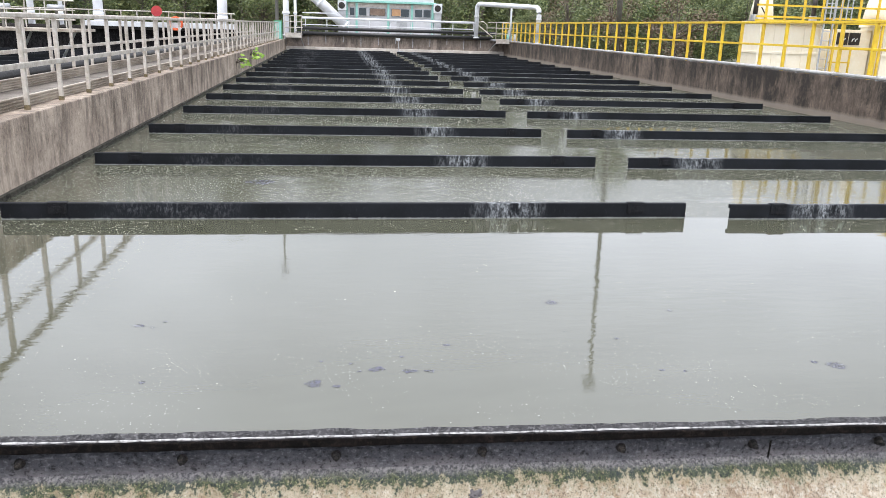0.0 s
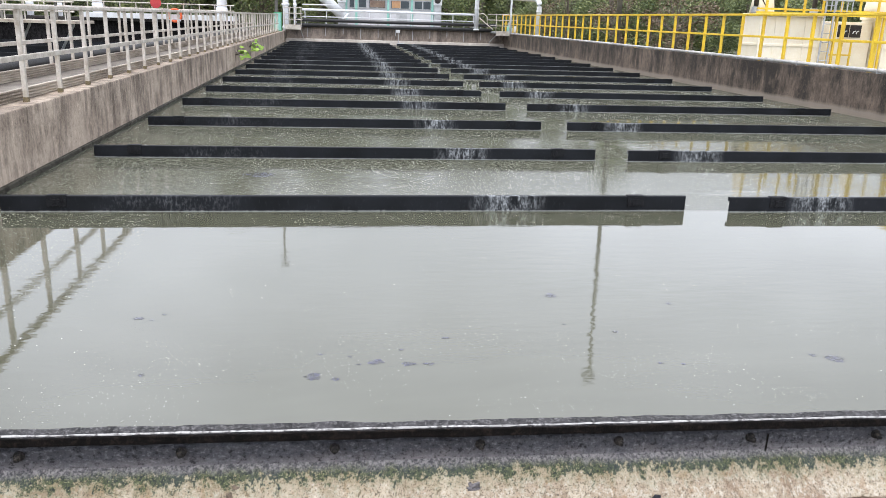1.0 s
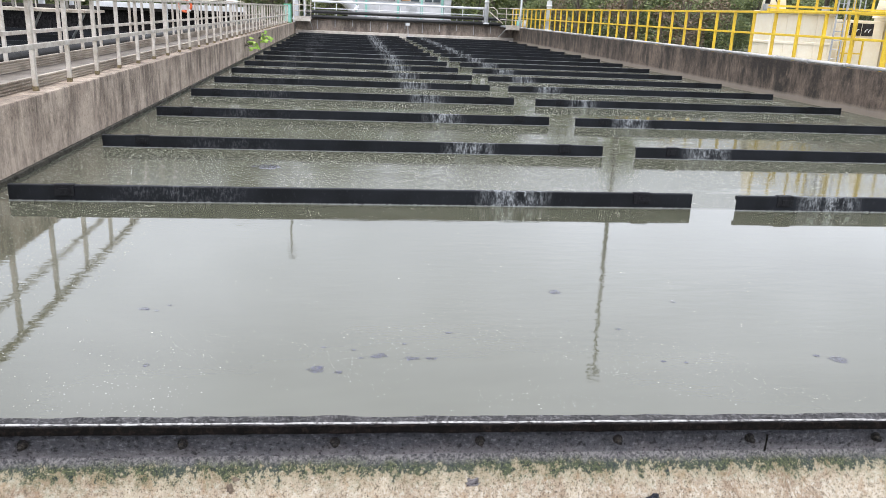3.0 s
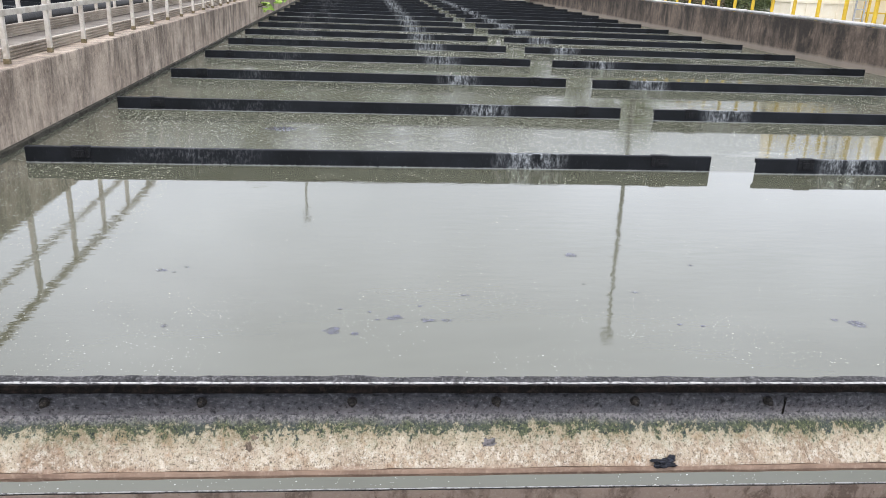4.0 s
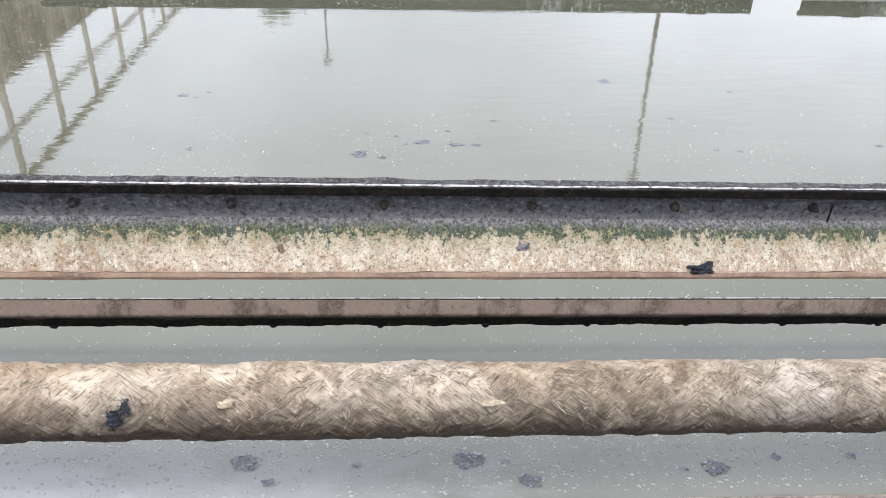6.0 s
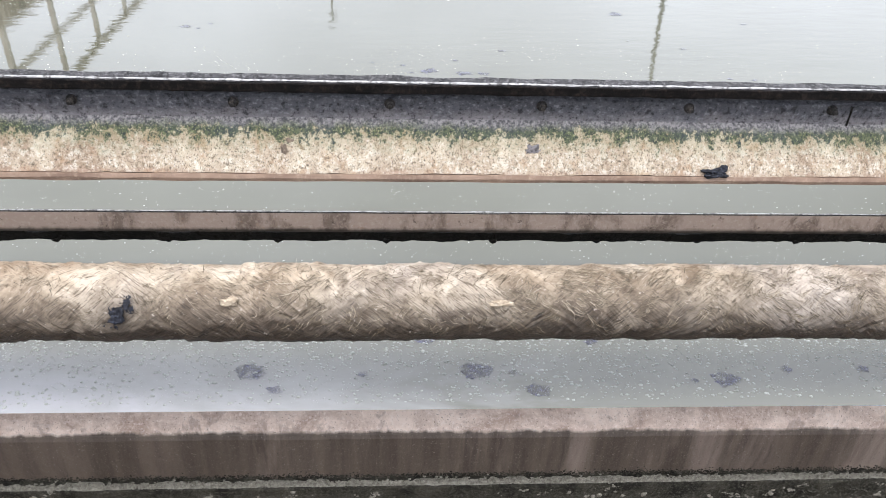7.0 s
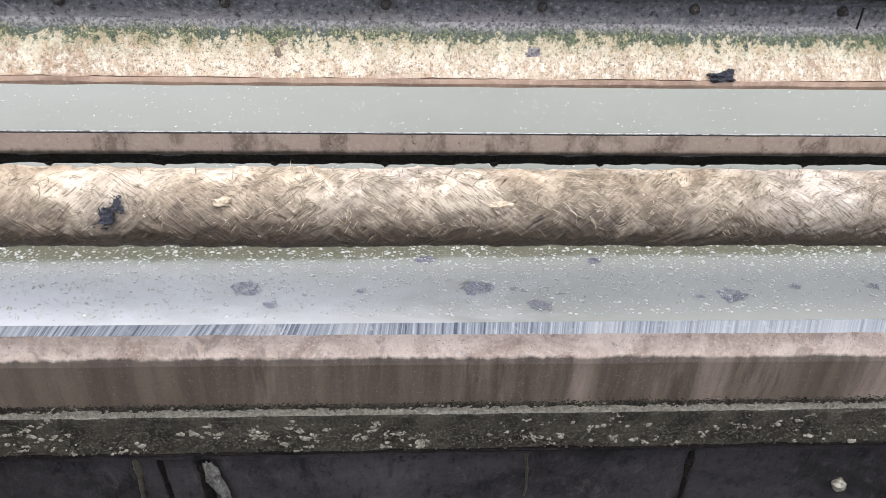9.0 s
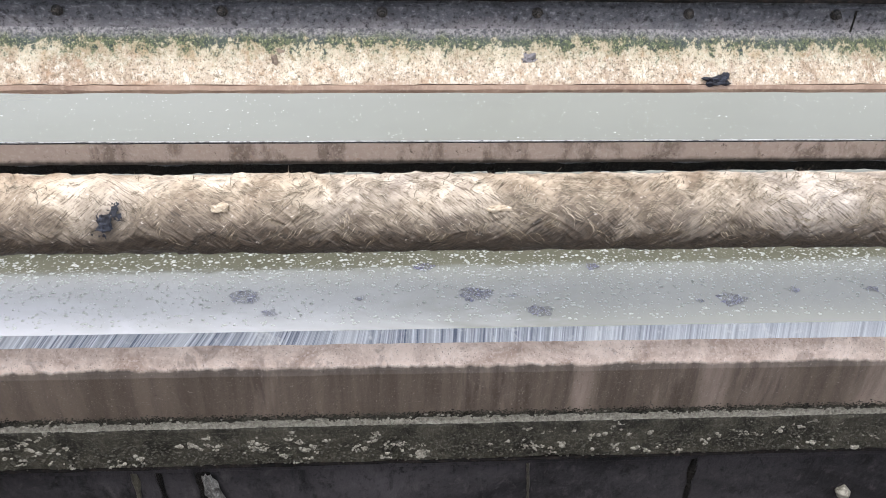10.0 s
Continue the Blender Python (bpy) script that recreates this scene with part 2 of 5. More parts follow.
    scatter_rough = shade(nt, rough.outputs[0], 0, 1, 0.025, 0.13)
    film = nt.nodes.new("ShaderNodeMath")
    film.operation = "MULTIPLY"
    start_film = nt.nodes.new("ShaderNodeMath")
    start_film.operation = "MULTIPLY"
    nt.links.new(shade(nt, sep.outputs["Y"], 5.3, 8.5, 0.6, 1.0), start_film.inputs[0])
    nt.links.new(far, start_film.inputs[1])
    nt.links.new(start_film.outputs[0], film.inputs[0])
    nt.links.new(shade(nt, rgb_noise(nt, stretched(nt, (0.5, 1, 1)), 0.8, 5, 0.65), 0.22, 0.44), film.inputs[1])
    col = mixc(nt, shade(nt, film.outputs[0], 0, 1, 0, 0.5), col, (0.075, 0.072, 0.042))
    nt.links.new(shade(nt, film.outputs[0], 0, 1, 0.5, 0.12), p.inputs["Specular IOR Level"])
    pool_rough = nt.nodes.new("ShaderNodeMath")
    pool_rough.operation = "MAXIMUM"
    nt.links.new(scatter_rough, pool_rough.inputs[0])
    nt.links.new(shade(nt, sep.outputs["Y"], 0.9, 0.3, 0.0, 0.085), pool_rough.inputs[1])
    finish(nt, p, col, pool_rough.outputs[0], wave.outputs[0], 0.10, 0.02)
    p.inputs["IOR"].default_value = 1.85
    scum = nt.nodes.new("ShaderNodeBsdfDiffuse")
    nt.links.new(mixc(nt, shade(nt, rgb_noise(nt, v, 22, 7, 0.85), 0.44, 0.60), (0.026, 0.028, 0.020), (0.15, 0.155, 0.13)), scum.inputs["Color"])
    cover = nt.nodes.new("ShaderNodeMixShader")
    nt.links.new(shade(nt, film.outputs[0], 0, 1, 0, 0.52), cover.inputs["Fac"])
    nt.links.new(p.outputs[0], cover.inputs[1])
    nt.links.new(scum.outputs[0], cover.inputs[2])
    nt.links.new(cover.outputs[0], nt.nodes["Material Output"].inputs["Surface"])
    return m


M["water"] = water_material()
M["foam"] = surf("foam_bubble", (0.46, 0.47, 0.43), (0.30, 0.31, 0.27), (0.62, 0.62, 0.58), 60, 200, rough=(0.12, 0.3), bump=0.0)
M["foam_dim"] = surf("dull_foam_speck", (0.56, 0.57, 0.52), (0.34, 0.34, 0.30), (0.70, 0.70, 0.65), 60, 200, rough=(0.3, 0.5), bump=0.0)
M["bubble"] = surf("clear_water_bubble", (0.46, 0.48, 0.45), (0.36, 0.38, 0.35), (0.64, 0.66, 0.63), 40, 200, rough=(0.05, 0.15), bump=0.0)
M["bubble"].node_tree.nodes["Principled BSDF"].inputs["Alpha"].default_value = 0.62


def board_material():
    """Black plastic board with pale scum splashed in one place along its length."""
    m, nt, p = start("black_board_plastic")
    v = stretched(nt, (1, 1, 0.5))
    sep = nt.nodes.new("ShaderNodeSeparateXYZ")
    nt.links.new(stretched(nt, (1, 1, 1)), sep.inputs[0])
    runs = rgb_noise(nt, v, 34, 6, 0.75)
    smear = rgb_noise(nt, stretched(nt, (1, 1, 0.3)), 13, 6, 0.7)
    broad = rgb_noise(nt, stretched(nt, (1, 1, 1)), 2.2, 4, 0.6)

    def near(x, w):
        d = nt.nodes.new("ShaderNodeMath")
        d.operation = "SUBTRACT"
        nt.links.new(sep.outputs["X"], d.inputs[0])
        d.inputs[1].default_value = x
        a = nt.nodes.new("ShaderNodeMath")
        a.operation = "ABSOLUTE"
        nt.links.new(d.outputs[0], a.inputs[0])
        return shade(nt, a.outputs[0], w * 0.3, w, 1, 0)

    def times(a, b, op="MULTIPLY"):
        k = nt.nodes.new("ShaderNodeMath")
        k.operation = op
        nt.links.new(a, k.inputs[0])
        nt.links.new(b, k.inputs[1])
        return k.outputs[0]

    scum = times(near(1.27, 0.40), near(4.5, 0.38), "MAXIMUM")
    scum = times(times(scum, shade(nt, smear, 0.40, 0.56)), shade(nt, runs, 0.44, 0.58, 0.12, 1.0))
    haze = times(times(near(-1.85, 0.7), shade(nt, runs, 0.48, 0.68)), shade(nt, broad, 0.4, 0.6, 0, 0.35))
    c = mixc(nt, shade(nt, broad, 0.35, 0.7), (0.006, 0.007, 0.009), (0.016, 0.018, 0.023))
    c = mixc(nt, shade(nt, runs, 0.57, 0.8, 0, 0.25), c, (0.10, 0.11, 0.12))
    c = mixc(nt, haze, c, (0.3, 0.31, 0.33))
    c = mixc(nt, scum, c, (0.33, 0.35, 0.37))
    tide = nt.nodes.new("ShaderNodeMath")
    tide.operation = "MULTIPLY_ADD"
    nt.links.new(runs, tide.inputs[0])
    tide.inputs[1].default_value = -0.05
    nt.links.new(sep.outputs["Z"], tide.inputs[2])
    c = mixc(nt, shade(nt, tide.outputs[0], -0.012, -0.022, 0, 0.75), c, (0.34, 0.36, 0.36))
    finish(nt, p, c, shade(nt, broad, 0.3, 0.7, 0.5, 0.75), runs, 0.3, 0.004)
    p.inputs["Specular IOR Level"].default_value = 0.2
    return m


M["board"] = board_material()


def beige_material():
    """Concrete face: pale crust below, a speckled green algae belt above, mauve dried dirt on the top edge."""
    m, nt, p = start("algae_stained_concrete")
    sep = nt.nodes.new("ShaderNodeSeparateXYZ")
    nt.links.new(stretched(nt, (1, 1, 1), True), sep.inputs[0])
    speck = rgb_noise(nt, stretched(nt, (1, 1, 0.85), True), 105, 6, 0.8)
    dots = rgb_noise(nt, stretched(nt, (1.2, 1, 1), True), 210, 3, 0.6)
    blot = rgb_noise(nt, stretched(nt, (1, 1, 0.5), True), 7, 6, 0.68, 0.6)
    rag = rgb_noise(nt, stretched(nt, (1, 1, 0.3), True), 26, 6, 0.75)
    rusty = rgb_noise(nt, stretched(nt, (1, 1, 0.7), True), 19, 6, 0.75)

    def add(a, k, b):
        n = nt.nodes.new("ShaderNodeMath")
        n.operation = "MULTIPLY_ADD"
        nt.links.new(a, n.inputs[0])
        n.inputs[1].default_value = k
        nt.links.new(b, n.inputs[2])
        return n.outputs[0]

    mid = rgb_noise(nt, stretched(nt, (1, 1, 0.75), True), 55, 6, 0.78)
    c = mixc(nt, shade(nt, blot, 0.38, 0.60), (0.297, 0.222, 0.158), (0.484, 0.416, 0.321))
    c = mixc(nt, shade(nt, mid, 0.50, 0.60, 0, 0.8), c, (0.616, 0.57, 0.491))
    c = mixc(nt, shade(nt, speck, 0.55, 0.64, 0, 0.5), c, (0.726, 0.695, 0.63))
    c = mixc(nt, shade(nt, rusty, 0.54, 0.64, 0, 0.6), c, (0.319, 0.199, 0.113))
    c = mixc(nt, shade(nt, speck, 0.46, 0.40, 0, 0.85), c, (0.11, 0.0855, 0.0567))
    c = mixc(nt, shade(nt, dots, 0.42, 0.34, 0, 0.9), c, (0.0605, 0.0479, 0.0328))
    z = sep.outputs["Z"]
    edge = add(mid, 0.16, add(rag, 0.12, z))
    algae = mixc(nt, shade(nt, speck, 0.42, 0.58), (0.0066, 0.016, 0.0151), (0.0825, 0.1, 0.0454))
    algae = mixc(nt, shade(nt, blot, 0.46, 0.60, 0, 0.6), algae, (0.0242, 0.0388, 0.0479))
    algae = mixc(nt, shade(nt, dots, 0.58, 0.66, 0, 0.8), algae, (0.286, 0.296, 0.164))
    c = mixc(nt, shade(nt, edge, 0.655, 0.698, 0, 0.5), c, (0.143, 0.148, 0.063))
    c = mixc(nt, shade(nt, edge, 0.692, 0.701, 0, 0.97), c, algae)
    cap = add(rag, 0.04, add(blot, 0.03, z))
    wash = mixc(nt, shade(nt, speck, 0.42, 0.58), (0.0495, 0.0479, 0.0554), (0.242, 0.228, 0.239))
    c = mixc(nt, shade(nt, cap, 0.606, 0.622, 0, 0.9), c, wash)
    c = mixc(nt, shade(nt, add(blot, 0.03, z), 0.500, 0.482, 0, 0.7), c, (0.308, 0.205, 0.151))
    finish(nt, p, c, 0.85, mid, 1.0, 0.010)
    return m


M["beige"] = beige_material()
def angle_material():
    """Wet dark blue-grey steel, pitted black, with a ragged mauve-grey wash of dried dirt low down."""
    m, nt, p = start("wet_dark_steel")
    sep = nt.nodes.new("ShaderNodeSeparateXYZ")
    nt.links.new(stretched(nt, (1, 1, 1), True), sep.inputs[0])
    pit = rgb_noise(nt, stretched(nt, (0.8, 1, 1), True), 75, 7, 0.75)
    blot = rgb_noise(nt, stretched(nt, (1, 1, 0.8), True), 6, 6, 0.7, 0.5)
    line = nt.nodes.new("ShaderNodeMath")
    line.operation = "MULTIPLY_ADD"
    nt.links.new(blot, line.inputs[0])
    line.inputs[1].default_value = 0.10
    nt.links.new(sep.outputs["Z"], line.inputs[2])
    c = mixc(nt, shade(nt, blot, 0.38, 0.62), (0.042, 0.043, 0.051), (0.095, 0.097, 0.109))
    c = mixc(nt, shade(nt, line.outputs[0], 0.674, 0.634, 0, 0.85), c, (0.235, 0.22, 0.23))
    c = mixc(nt, shade(nt, pit, 0.54, 0.62, 0, 0.6), c, (0.24, 0.24, 0.26))
    c = mixc(nt, shade(nt, pit, 0.46, 0.40, 0, 0.85), c, (0.010, 0.010, 0.012))
    finish(nt, p, c, shade(nt, blot, 0.3, 0.7, 0.4, 0.75), pit, 1.0, 0.010)
    return m


M["angle"] = angle_material()
M["angle_edge"] = surf("pitted_black_steel", (0.045, 0.043, 0.046), (0.008, 0.008, 0.009), (0.26, 0.255, 0.26), 25, 110, rough=(0.22, 0.5), bump=0.8, dist=0.006)
M["lip"] = surf("black_lip_shadow", (0.007, 0.006, 0.006), (0.004, 0.004, 0.004), (0.035, 0.026, 0.022), 12, 70, rough=(0.4, 0.7), bump=0.8, dist=0.006)
# pale colour for the sky's highlight along steel edges, laid on as strips
M["worn"] = surf("edge_highlight_steel", (0.36, 0.355, 0.355), (0.07, 0.068, 0.068), (0.66, 0.66, 0.66), 60, 200, rough=(0.3, 0.5), bump=0.6, dist=0.004, lo=0.40, hi=0.52)
M["rust_edge"] = surf("brown_rusted_edge", (0.24, 0.165, 0.12), (0.14, 0.09, 0.065), (0.34, 0.26, 0.2), 4, 50, rough=(0.5, 0.8), bump=0.4, dist=0.004)
M["bolt"] = surf("corroded_bolt", (0.022, 0.020, 0.020), (0.010, 0.010, 0.010), (0.10, 0.085, 0.07), 20, 120, bump=0.8, dist=0.004)
M["brown_beam"] = surf("brown_weathered_channel", (0.40, 0.31, 0.26), (0.20, 0.148, 0.12), (0.52, 0.44, 0.38), 9, 70, (1, 1, 0.45), rough=(0.45, 0.75), bump=0.35, dist=0.004, lo=0.40, hi=0.50)
nt_, p_ = M["brown_beam"].node_tree, M["brown_beam"].node_tree.nodes["Principled BSDF"]
sep_ = nt_.nodes.new("ShaderNodeSeparateXYZ")
nt_.links.new(stretched(nt_, (1, 1, 1), True), sep_.inputs[0])
tide_ = nt_.nodes.new("ShaderNodeMath")
tide_.operation = "MULTIPLY_ADD"
nt_.links.new(rgb_noise(nt_, stretched(nt_, (1, 1, 0.6), True), 30, 6, 0.75), tide_.inputs[0])
tide_.inputs[1].default_value = -0.03
nt_.links.new(sep_.outputs["Z"], tide_.inputs[2])
dry_ = p_.inputs["Base Color"].links[0].from_socket
pock_ = rgb_noise(nt_, stretched(nt_, (1, 1, 1), True), 38, 6, 0.75)
dry_ = mixc(nt_, shade(nt_, pock_, 0.40, 0.33, 0, 0.8), dry_, (0.07, 0.045, 0.033))
dry_ = mixc(nt_, shade(nt_, pock_, 0.60, 0.68, 0, 0.5), dry_, (0.36, 0.21, 0.13))
nt_.links.new(mixc(nt_, shade(nt_, tide_.outputs[0], 0.078, 0.062, 0, 0.9), dry_, (0.035, 0.026, 0.02)), p_.inputs["Base Color"])
M["slime"] = surf("black_slime_and_shadow", (0.010, 0.009, 0.008), (0.005, 0.005, 0.005), (0.03, 0.028, 0.025), 15, 90, rough=(0.2, 0.5), bump=0.8, dist=0.006)


def wrap_material():
    """Frayed glass cloth wound crosswise: matted fibres, dried cream and brown patches, darkened below by wet and
    painted shade.
    """
    m, nt, p = start("frayed_glass_cloth")
    pos = stretched(nt, (1, 1, 1), True)
    sp = nt.nodes.new("ShaderNodeSeparateXYZ")
    nt.links.new(pos, sp.inputs[0])

    def calc(op, a, b=None, c=None):
        n = nt.nodes.new("ShaderNodeMath")
        n.operation = op
        for k, v in enumerate((a, b, c)):
            if v is None:
                continue
            if isinstance(v, (int, float)):
                n.inputs[k].default_value = v
            else:
                nt.links.new(v, n.inputs[k])
        return n.outputs[0]

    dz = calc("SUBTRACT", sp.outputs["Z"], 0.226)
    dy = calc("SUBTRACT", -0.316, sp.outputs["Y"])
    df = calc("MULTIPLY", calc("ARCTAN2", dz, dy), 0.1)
    flat = nt.nodes.new("ShaderNodeCombineXYZ")
    nt.links.new(sp.outputs["X"], flat.inputs["X"])
    nt.links.new(df, flat.inputs["Y"])
    v = flat.outputs[0]

    def weave(turn, scale):
        mp = nt.nodes.new("ShaderNodeMapping")
        mp.vector_type = "TEXTURE"
        mp.inputs["Rotation"].default_value = (0, 0, radians(turn))
        mp.inputs["Scale"].default_value = (1, 0.11, 1)
        nt.links.new(v, mp.inputs["Vector"])
        return rgb_noise(nt, mp.outputs[0], scale, 5, 0.7, 1.6)

    lay = shade(nt, rgb_noise(nt, v, 6, 4, 0.6, 0.8), 0.46, 0.54)
    fib = mixc(nt, lay, weave(42, 17), weave(-38, 17))
    patch = rgb_noise(nt, v, 8, 6, 0.66, 1.0)
    tone = rgb_noise(nt, v, 2.3, 4, 0.55)
    grit = rgb_noise(nt, v, 70, 5, 0.75)
    c = mixc(nt, shade(nt, patch, 0.36, 0.60), (0.17, 0.122, 0.08), (0.43, 0.36, 0.275))
    c = mixc(nt, shade(nt, patch, 0.58, 0.72, 0, 0.35), c, (0.576, 0.52, 0.465))
    grey = calc("MULTIPLY_ADD", sp.outputs["X"], 0.10, tone)
    c = mixc(nt, shade(nt, grey, 0.48, 0.68, 0, 0.5), c, (0.433, 0.399, 0.378))
    c = mixc(nt, shade(nt, grey, 0.48, 0.32, 0, 0.5), c, (0.298, 0.212, 0.14))
    c = mixc(nt, shade(nt, fib, 0.47, 0.39, 0, 0.8), c, (0.0772, 0.0525, 0.0331))
    c = mixc(nt, shade(nt, fib, 0.57, 0.68, 0, 0.5), c, (0.596, 0.53, 0.461))
    # wetness, with the underside's shade painted in: darker downwards round the pipe
    soak_or_shade = calc("MULTIPLY_ADD", patch, 0.22, calc("MULTIPLY_ADD", tone, 0.10, df))
    wet = shade(nt, soak_or_shade, 0.300, 0.150, 0, 0.97)
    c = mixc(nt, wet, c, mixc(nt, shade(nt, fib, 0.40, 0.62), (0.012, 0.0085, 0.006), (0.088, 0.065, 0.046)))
    c = mixc(nt, shade(nt, grit, 0.43, 0.36, 0, 0.8), c, (0.0772, 0.0525, 0.0341))
    c = mixc(nt, shade(nt, grit, 0.61, 0.67, 0, 0.5), c, (0.638, 0.581, 0.517))
    finish(nt, p, c, shade(nt, wet, 0, 1, 0.9, 0.5), fib, 0.55, 0.010)
    return m


M["wrap"] = wrap_material()
M["fibre"] = leaf_material("loose_glass_fibre", (0.035, 0.025, 0.016), (0.14, 0.105, 0.07), (0.40, 0.34, 0.265))
M["cloth"] = surf("torn_cream_cloth", (0.42, 0.35, 0.26), (0.22, 0.165, 0.11), (0.66, 0.60, 0.50), 40, 120, bump=0.6, dist=0.004)
M["tar"] = surf("dried_black_tar", (0.016, 0.018, 0.026), (0.006, 0.006, 0.009), (0.06, 0.07, 0.10), 40, 150, rough=(0.4, 0.7), bump=0.8, dist=0.004)


def sill_material():
    """Pinkish worn concrete that turns damp and brown below a ragged line of drips."""
    m, nt, p = start("drip_stained_sill_concrete")
    sep = nt.nodes.new("ShaderNodeSeparateXYZ")
    nt.links.new(stretched(nt, (1, 1, 1), True), sep.inputs[0])
    runs = rgb_noise(nt, stretched(nt, (1, 1, 0.07), True), 15, 5, 0.65)
    wide = rgb_noise(nt, stretched(nt, (1, 1, 0.12), True), 4.5, 5, 0.65)
    blot = rgb_noise(nt, stretched(nt, (1, 1, 1), True), 8, 6, 0.7, 0.5)
    grain = rgb_noise(nt, stretched(nt, (1, 1, 1), True), 85, 7, 0.8)
    dots = rgb_noise(nt, stretched(nt, (1, 1, 1), True), 190, 2, 0.5)
    dry = mixc(nt, shade(nt, blot, 0.36, 0.62), (0.446, 0.33, 0.265), (0.776, 0.64, 0.546))
    dry = mixc(nt, shade(nt, grain, 0.52, 0.62, 0, 0.6), dry, (0.854, 0.76, 0.7))
    dry = mixc(nt, shade(nt, grain, 0.44, 0.36, 0, 0.4), dry, (0.31, 0.22, 0.17))
    wet = mixc(nt, shade(nt, runs, 0.36, 0.64), (0.066, 0.049, 0.037), (0.142, 0.110, 0.086))
    wet = mixc(nt, shade(nt, wide, 0.53, 0.66, 0, 0.8), wet, (0.291, 0.23, 0.191))
    wet = mixc(nt, shade(nt, grain, 0.56, 0.70, 0, 0.35), wet, (0.252, 0.215, 0.185))
    wet = mixc(nt, shade(nt, dots, 0.66, 0.72, 0, 0.7), wet, (0.33, 0.3, 0.265))
    wet = mixc(nt, shade(nt, dots, 0.34, 0.27, 0, 0.7), wet, (0.0291, 0.022, 0.018))
    damp = rgb_noise(nt, stretched(nt, (1, 1, 0.5), True), 13, 5, 0.6, 0.4)
    dry = mixc(nt, shade(nt, damp, 0.56, 0.62, 0, 0.55), dry, (0.291, 0.215, 0.175))
    dry = mixc(nt, shade(nt, dots, 0.36, 0.28, 0, 0.8), dry, (0.155, 0.11, 0.0848))
    line = nt.nodes.new("ShaderNodeMath")
    line.operation = "MULTIPLY_ADD"
    nt.links.new(wide, line.inputs[0])
    line.inputs[1].default_value = 0.035
    both = nt.nodes.new("ShaderNodeMath")
    both.operation = "MULTIPLY_ADD"
    nt.links.new(runs, both.inputs[0])
    both.inputs[1].default_value = 0.03
    nt.links.new(sep.outputs["Z"], both.inputs[2])
    nt.links.new(both.outputs[0], line.inputs[2])
    soak_or_shade = shade(nt, line.outputs[0], -0.440, -0.450)
    c = mixc(nt, soak_or_shade, dry, wet)
    finish(nt, p, c, shade(nt, soak_or_shade, 0, 1, 0.75, 0.45), grain, 0.5, 0.006)
    return m


M["sill"] = sill_material()
M["ledge_crumb"] = surf("dull_olive_crumb", (0.055, 0.050, 0.037), (0.022, 0.020, 0.015), (0.12, 0.11, 0.088), 60, 200, rough=(0.3, 0.6), bump=0.5, dist=0.004)
M["mud"] = surf("dried_brown_mud", (0.19, 0.14, 0.10), (0.06, 0.045, 0.035), (0.24, 0.19, 0.15), 30, 150, bump=0.8, dist=0.004)
M["crust"] = surf("crusted_green_grey_ledge", (0.052, 0.048, 0.036), (0.014, 0.013, 0.010), (0.16, 0.15, 0.12), 9, 75, rough=(0.3, 0.7), bump=0.9, dist=0.008)
M["mineral"] = surf("pale_mineral_lump", (0.27, 0.255, 0.21), (0.11, 0.10, 0.08), (0.46, 0.44, 0.38), 60, 150, rough=(0.4, 0.7), bump=0.6, dist=0.004)
M["dark_wall"] = streaked("blackened_wet_wall", (0.050, 0.046, 0.049), (0.013, 0.012, 0.013), (0.003, 0.003, 0.003), None, 1.2, 6.0, 0.10)


def rush_material():
    """Thin fast sheet of water drawn out in bright and dark threads, askew towards one end."""
    m, nt, p = start("rushing_water")
    sep = nt.nodes.new("ShaderNodeSeparateXYZ")
    nt.links.new(stretched(nt, (1, 1, 1)), sep.inputs[0])
    lean = nt.nodes.new("ShaderNodeMath")
    lean.operation = "MULTIPLY"
    nt.links.new(sep.outputs["Y"], lean.inputs[0])
    nt.links.new(shade(nt, sep.outputs["X"], -0.30, -1.1, -0.2, -2.4), lean.inputs[1])
    along = nt.nodes.new("ShaderNodeMath")
    along.operation = "ADD"
    nt.links.new(sep.outputs["X"], along.inputs[0])
    nt.links.new(lean.outputs[0], along.inputs[1])
    flow = nt.nodes.new("ShaderNodeCombineXYZ")
    nt.links.new(along.outputs[0], flow.inputs["X"])
    th = rgb_noise(nt, flow.outputs[0], 75, 6, 0.75)
    b = rgb_noise(nt, flow.outputs[0], 5, 4, 0.6)
    froth = rgb_noise(nt, stretched(nt, (1, 1, 1)), 14, 6, 0.7, 0.6)
    c = mixc(nt, shade(nt, th, 0.42, 0.62), (0.06, 0.085, 0.15), (0.86, 0.90, 0.95))
    c = mixc(nt, shade(nt, b, 0.46, 0.64, 0, 0.55), c, (0.82, 0.85, 0.86))
    c = mixc(nt, shade(nt, froth, 0.56, 0.66, 0, 0.6), c, (0.88, 0.90, 0.88))
    c = mixc(nt, shade(nt, sep.outputs["X"], -0.1, 0.9, 0, 0.45), c, (0.84, 0.87, 0.89))
    finish(nt, p, c, 0.45, th, 0.4, 0.004)
    return m


M["rush"] = rush_material()
for k, s in (("angle", 0.25), ("angle_edge", 0.2), ("slime", 0.06), ("lip", 0.06), ("crust", 0.2), ("dark_wall", 0.12), ("bolt", 0.2), ("tar", 0.25)):
    M[k].node_tree.nodes["Principled BSDF"].inputs["Specular IOR Level"].default_value = s


# ---- mesh helpers ----
def mesh_of(name, bm, mat, smooth=False):
    me = bpy.data.meshes.new(name)
    bmesh.ops.recalc_face_normals(bm, faces=bm.faces)
    bm.to_mesh(me)
    bm.free()
    me.materials.append(mat)
    if smooth:
        for f in me.polygons:
            f.use_smooth = True
    return me


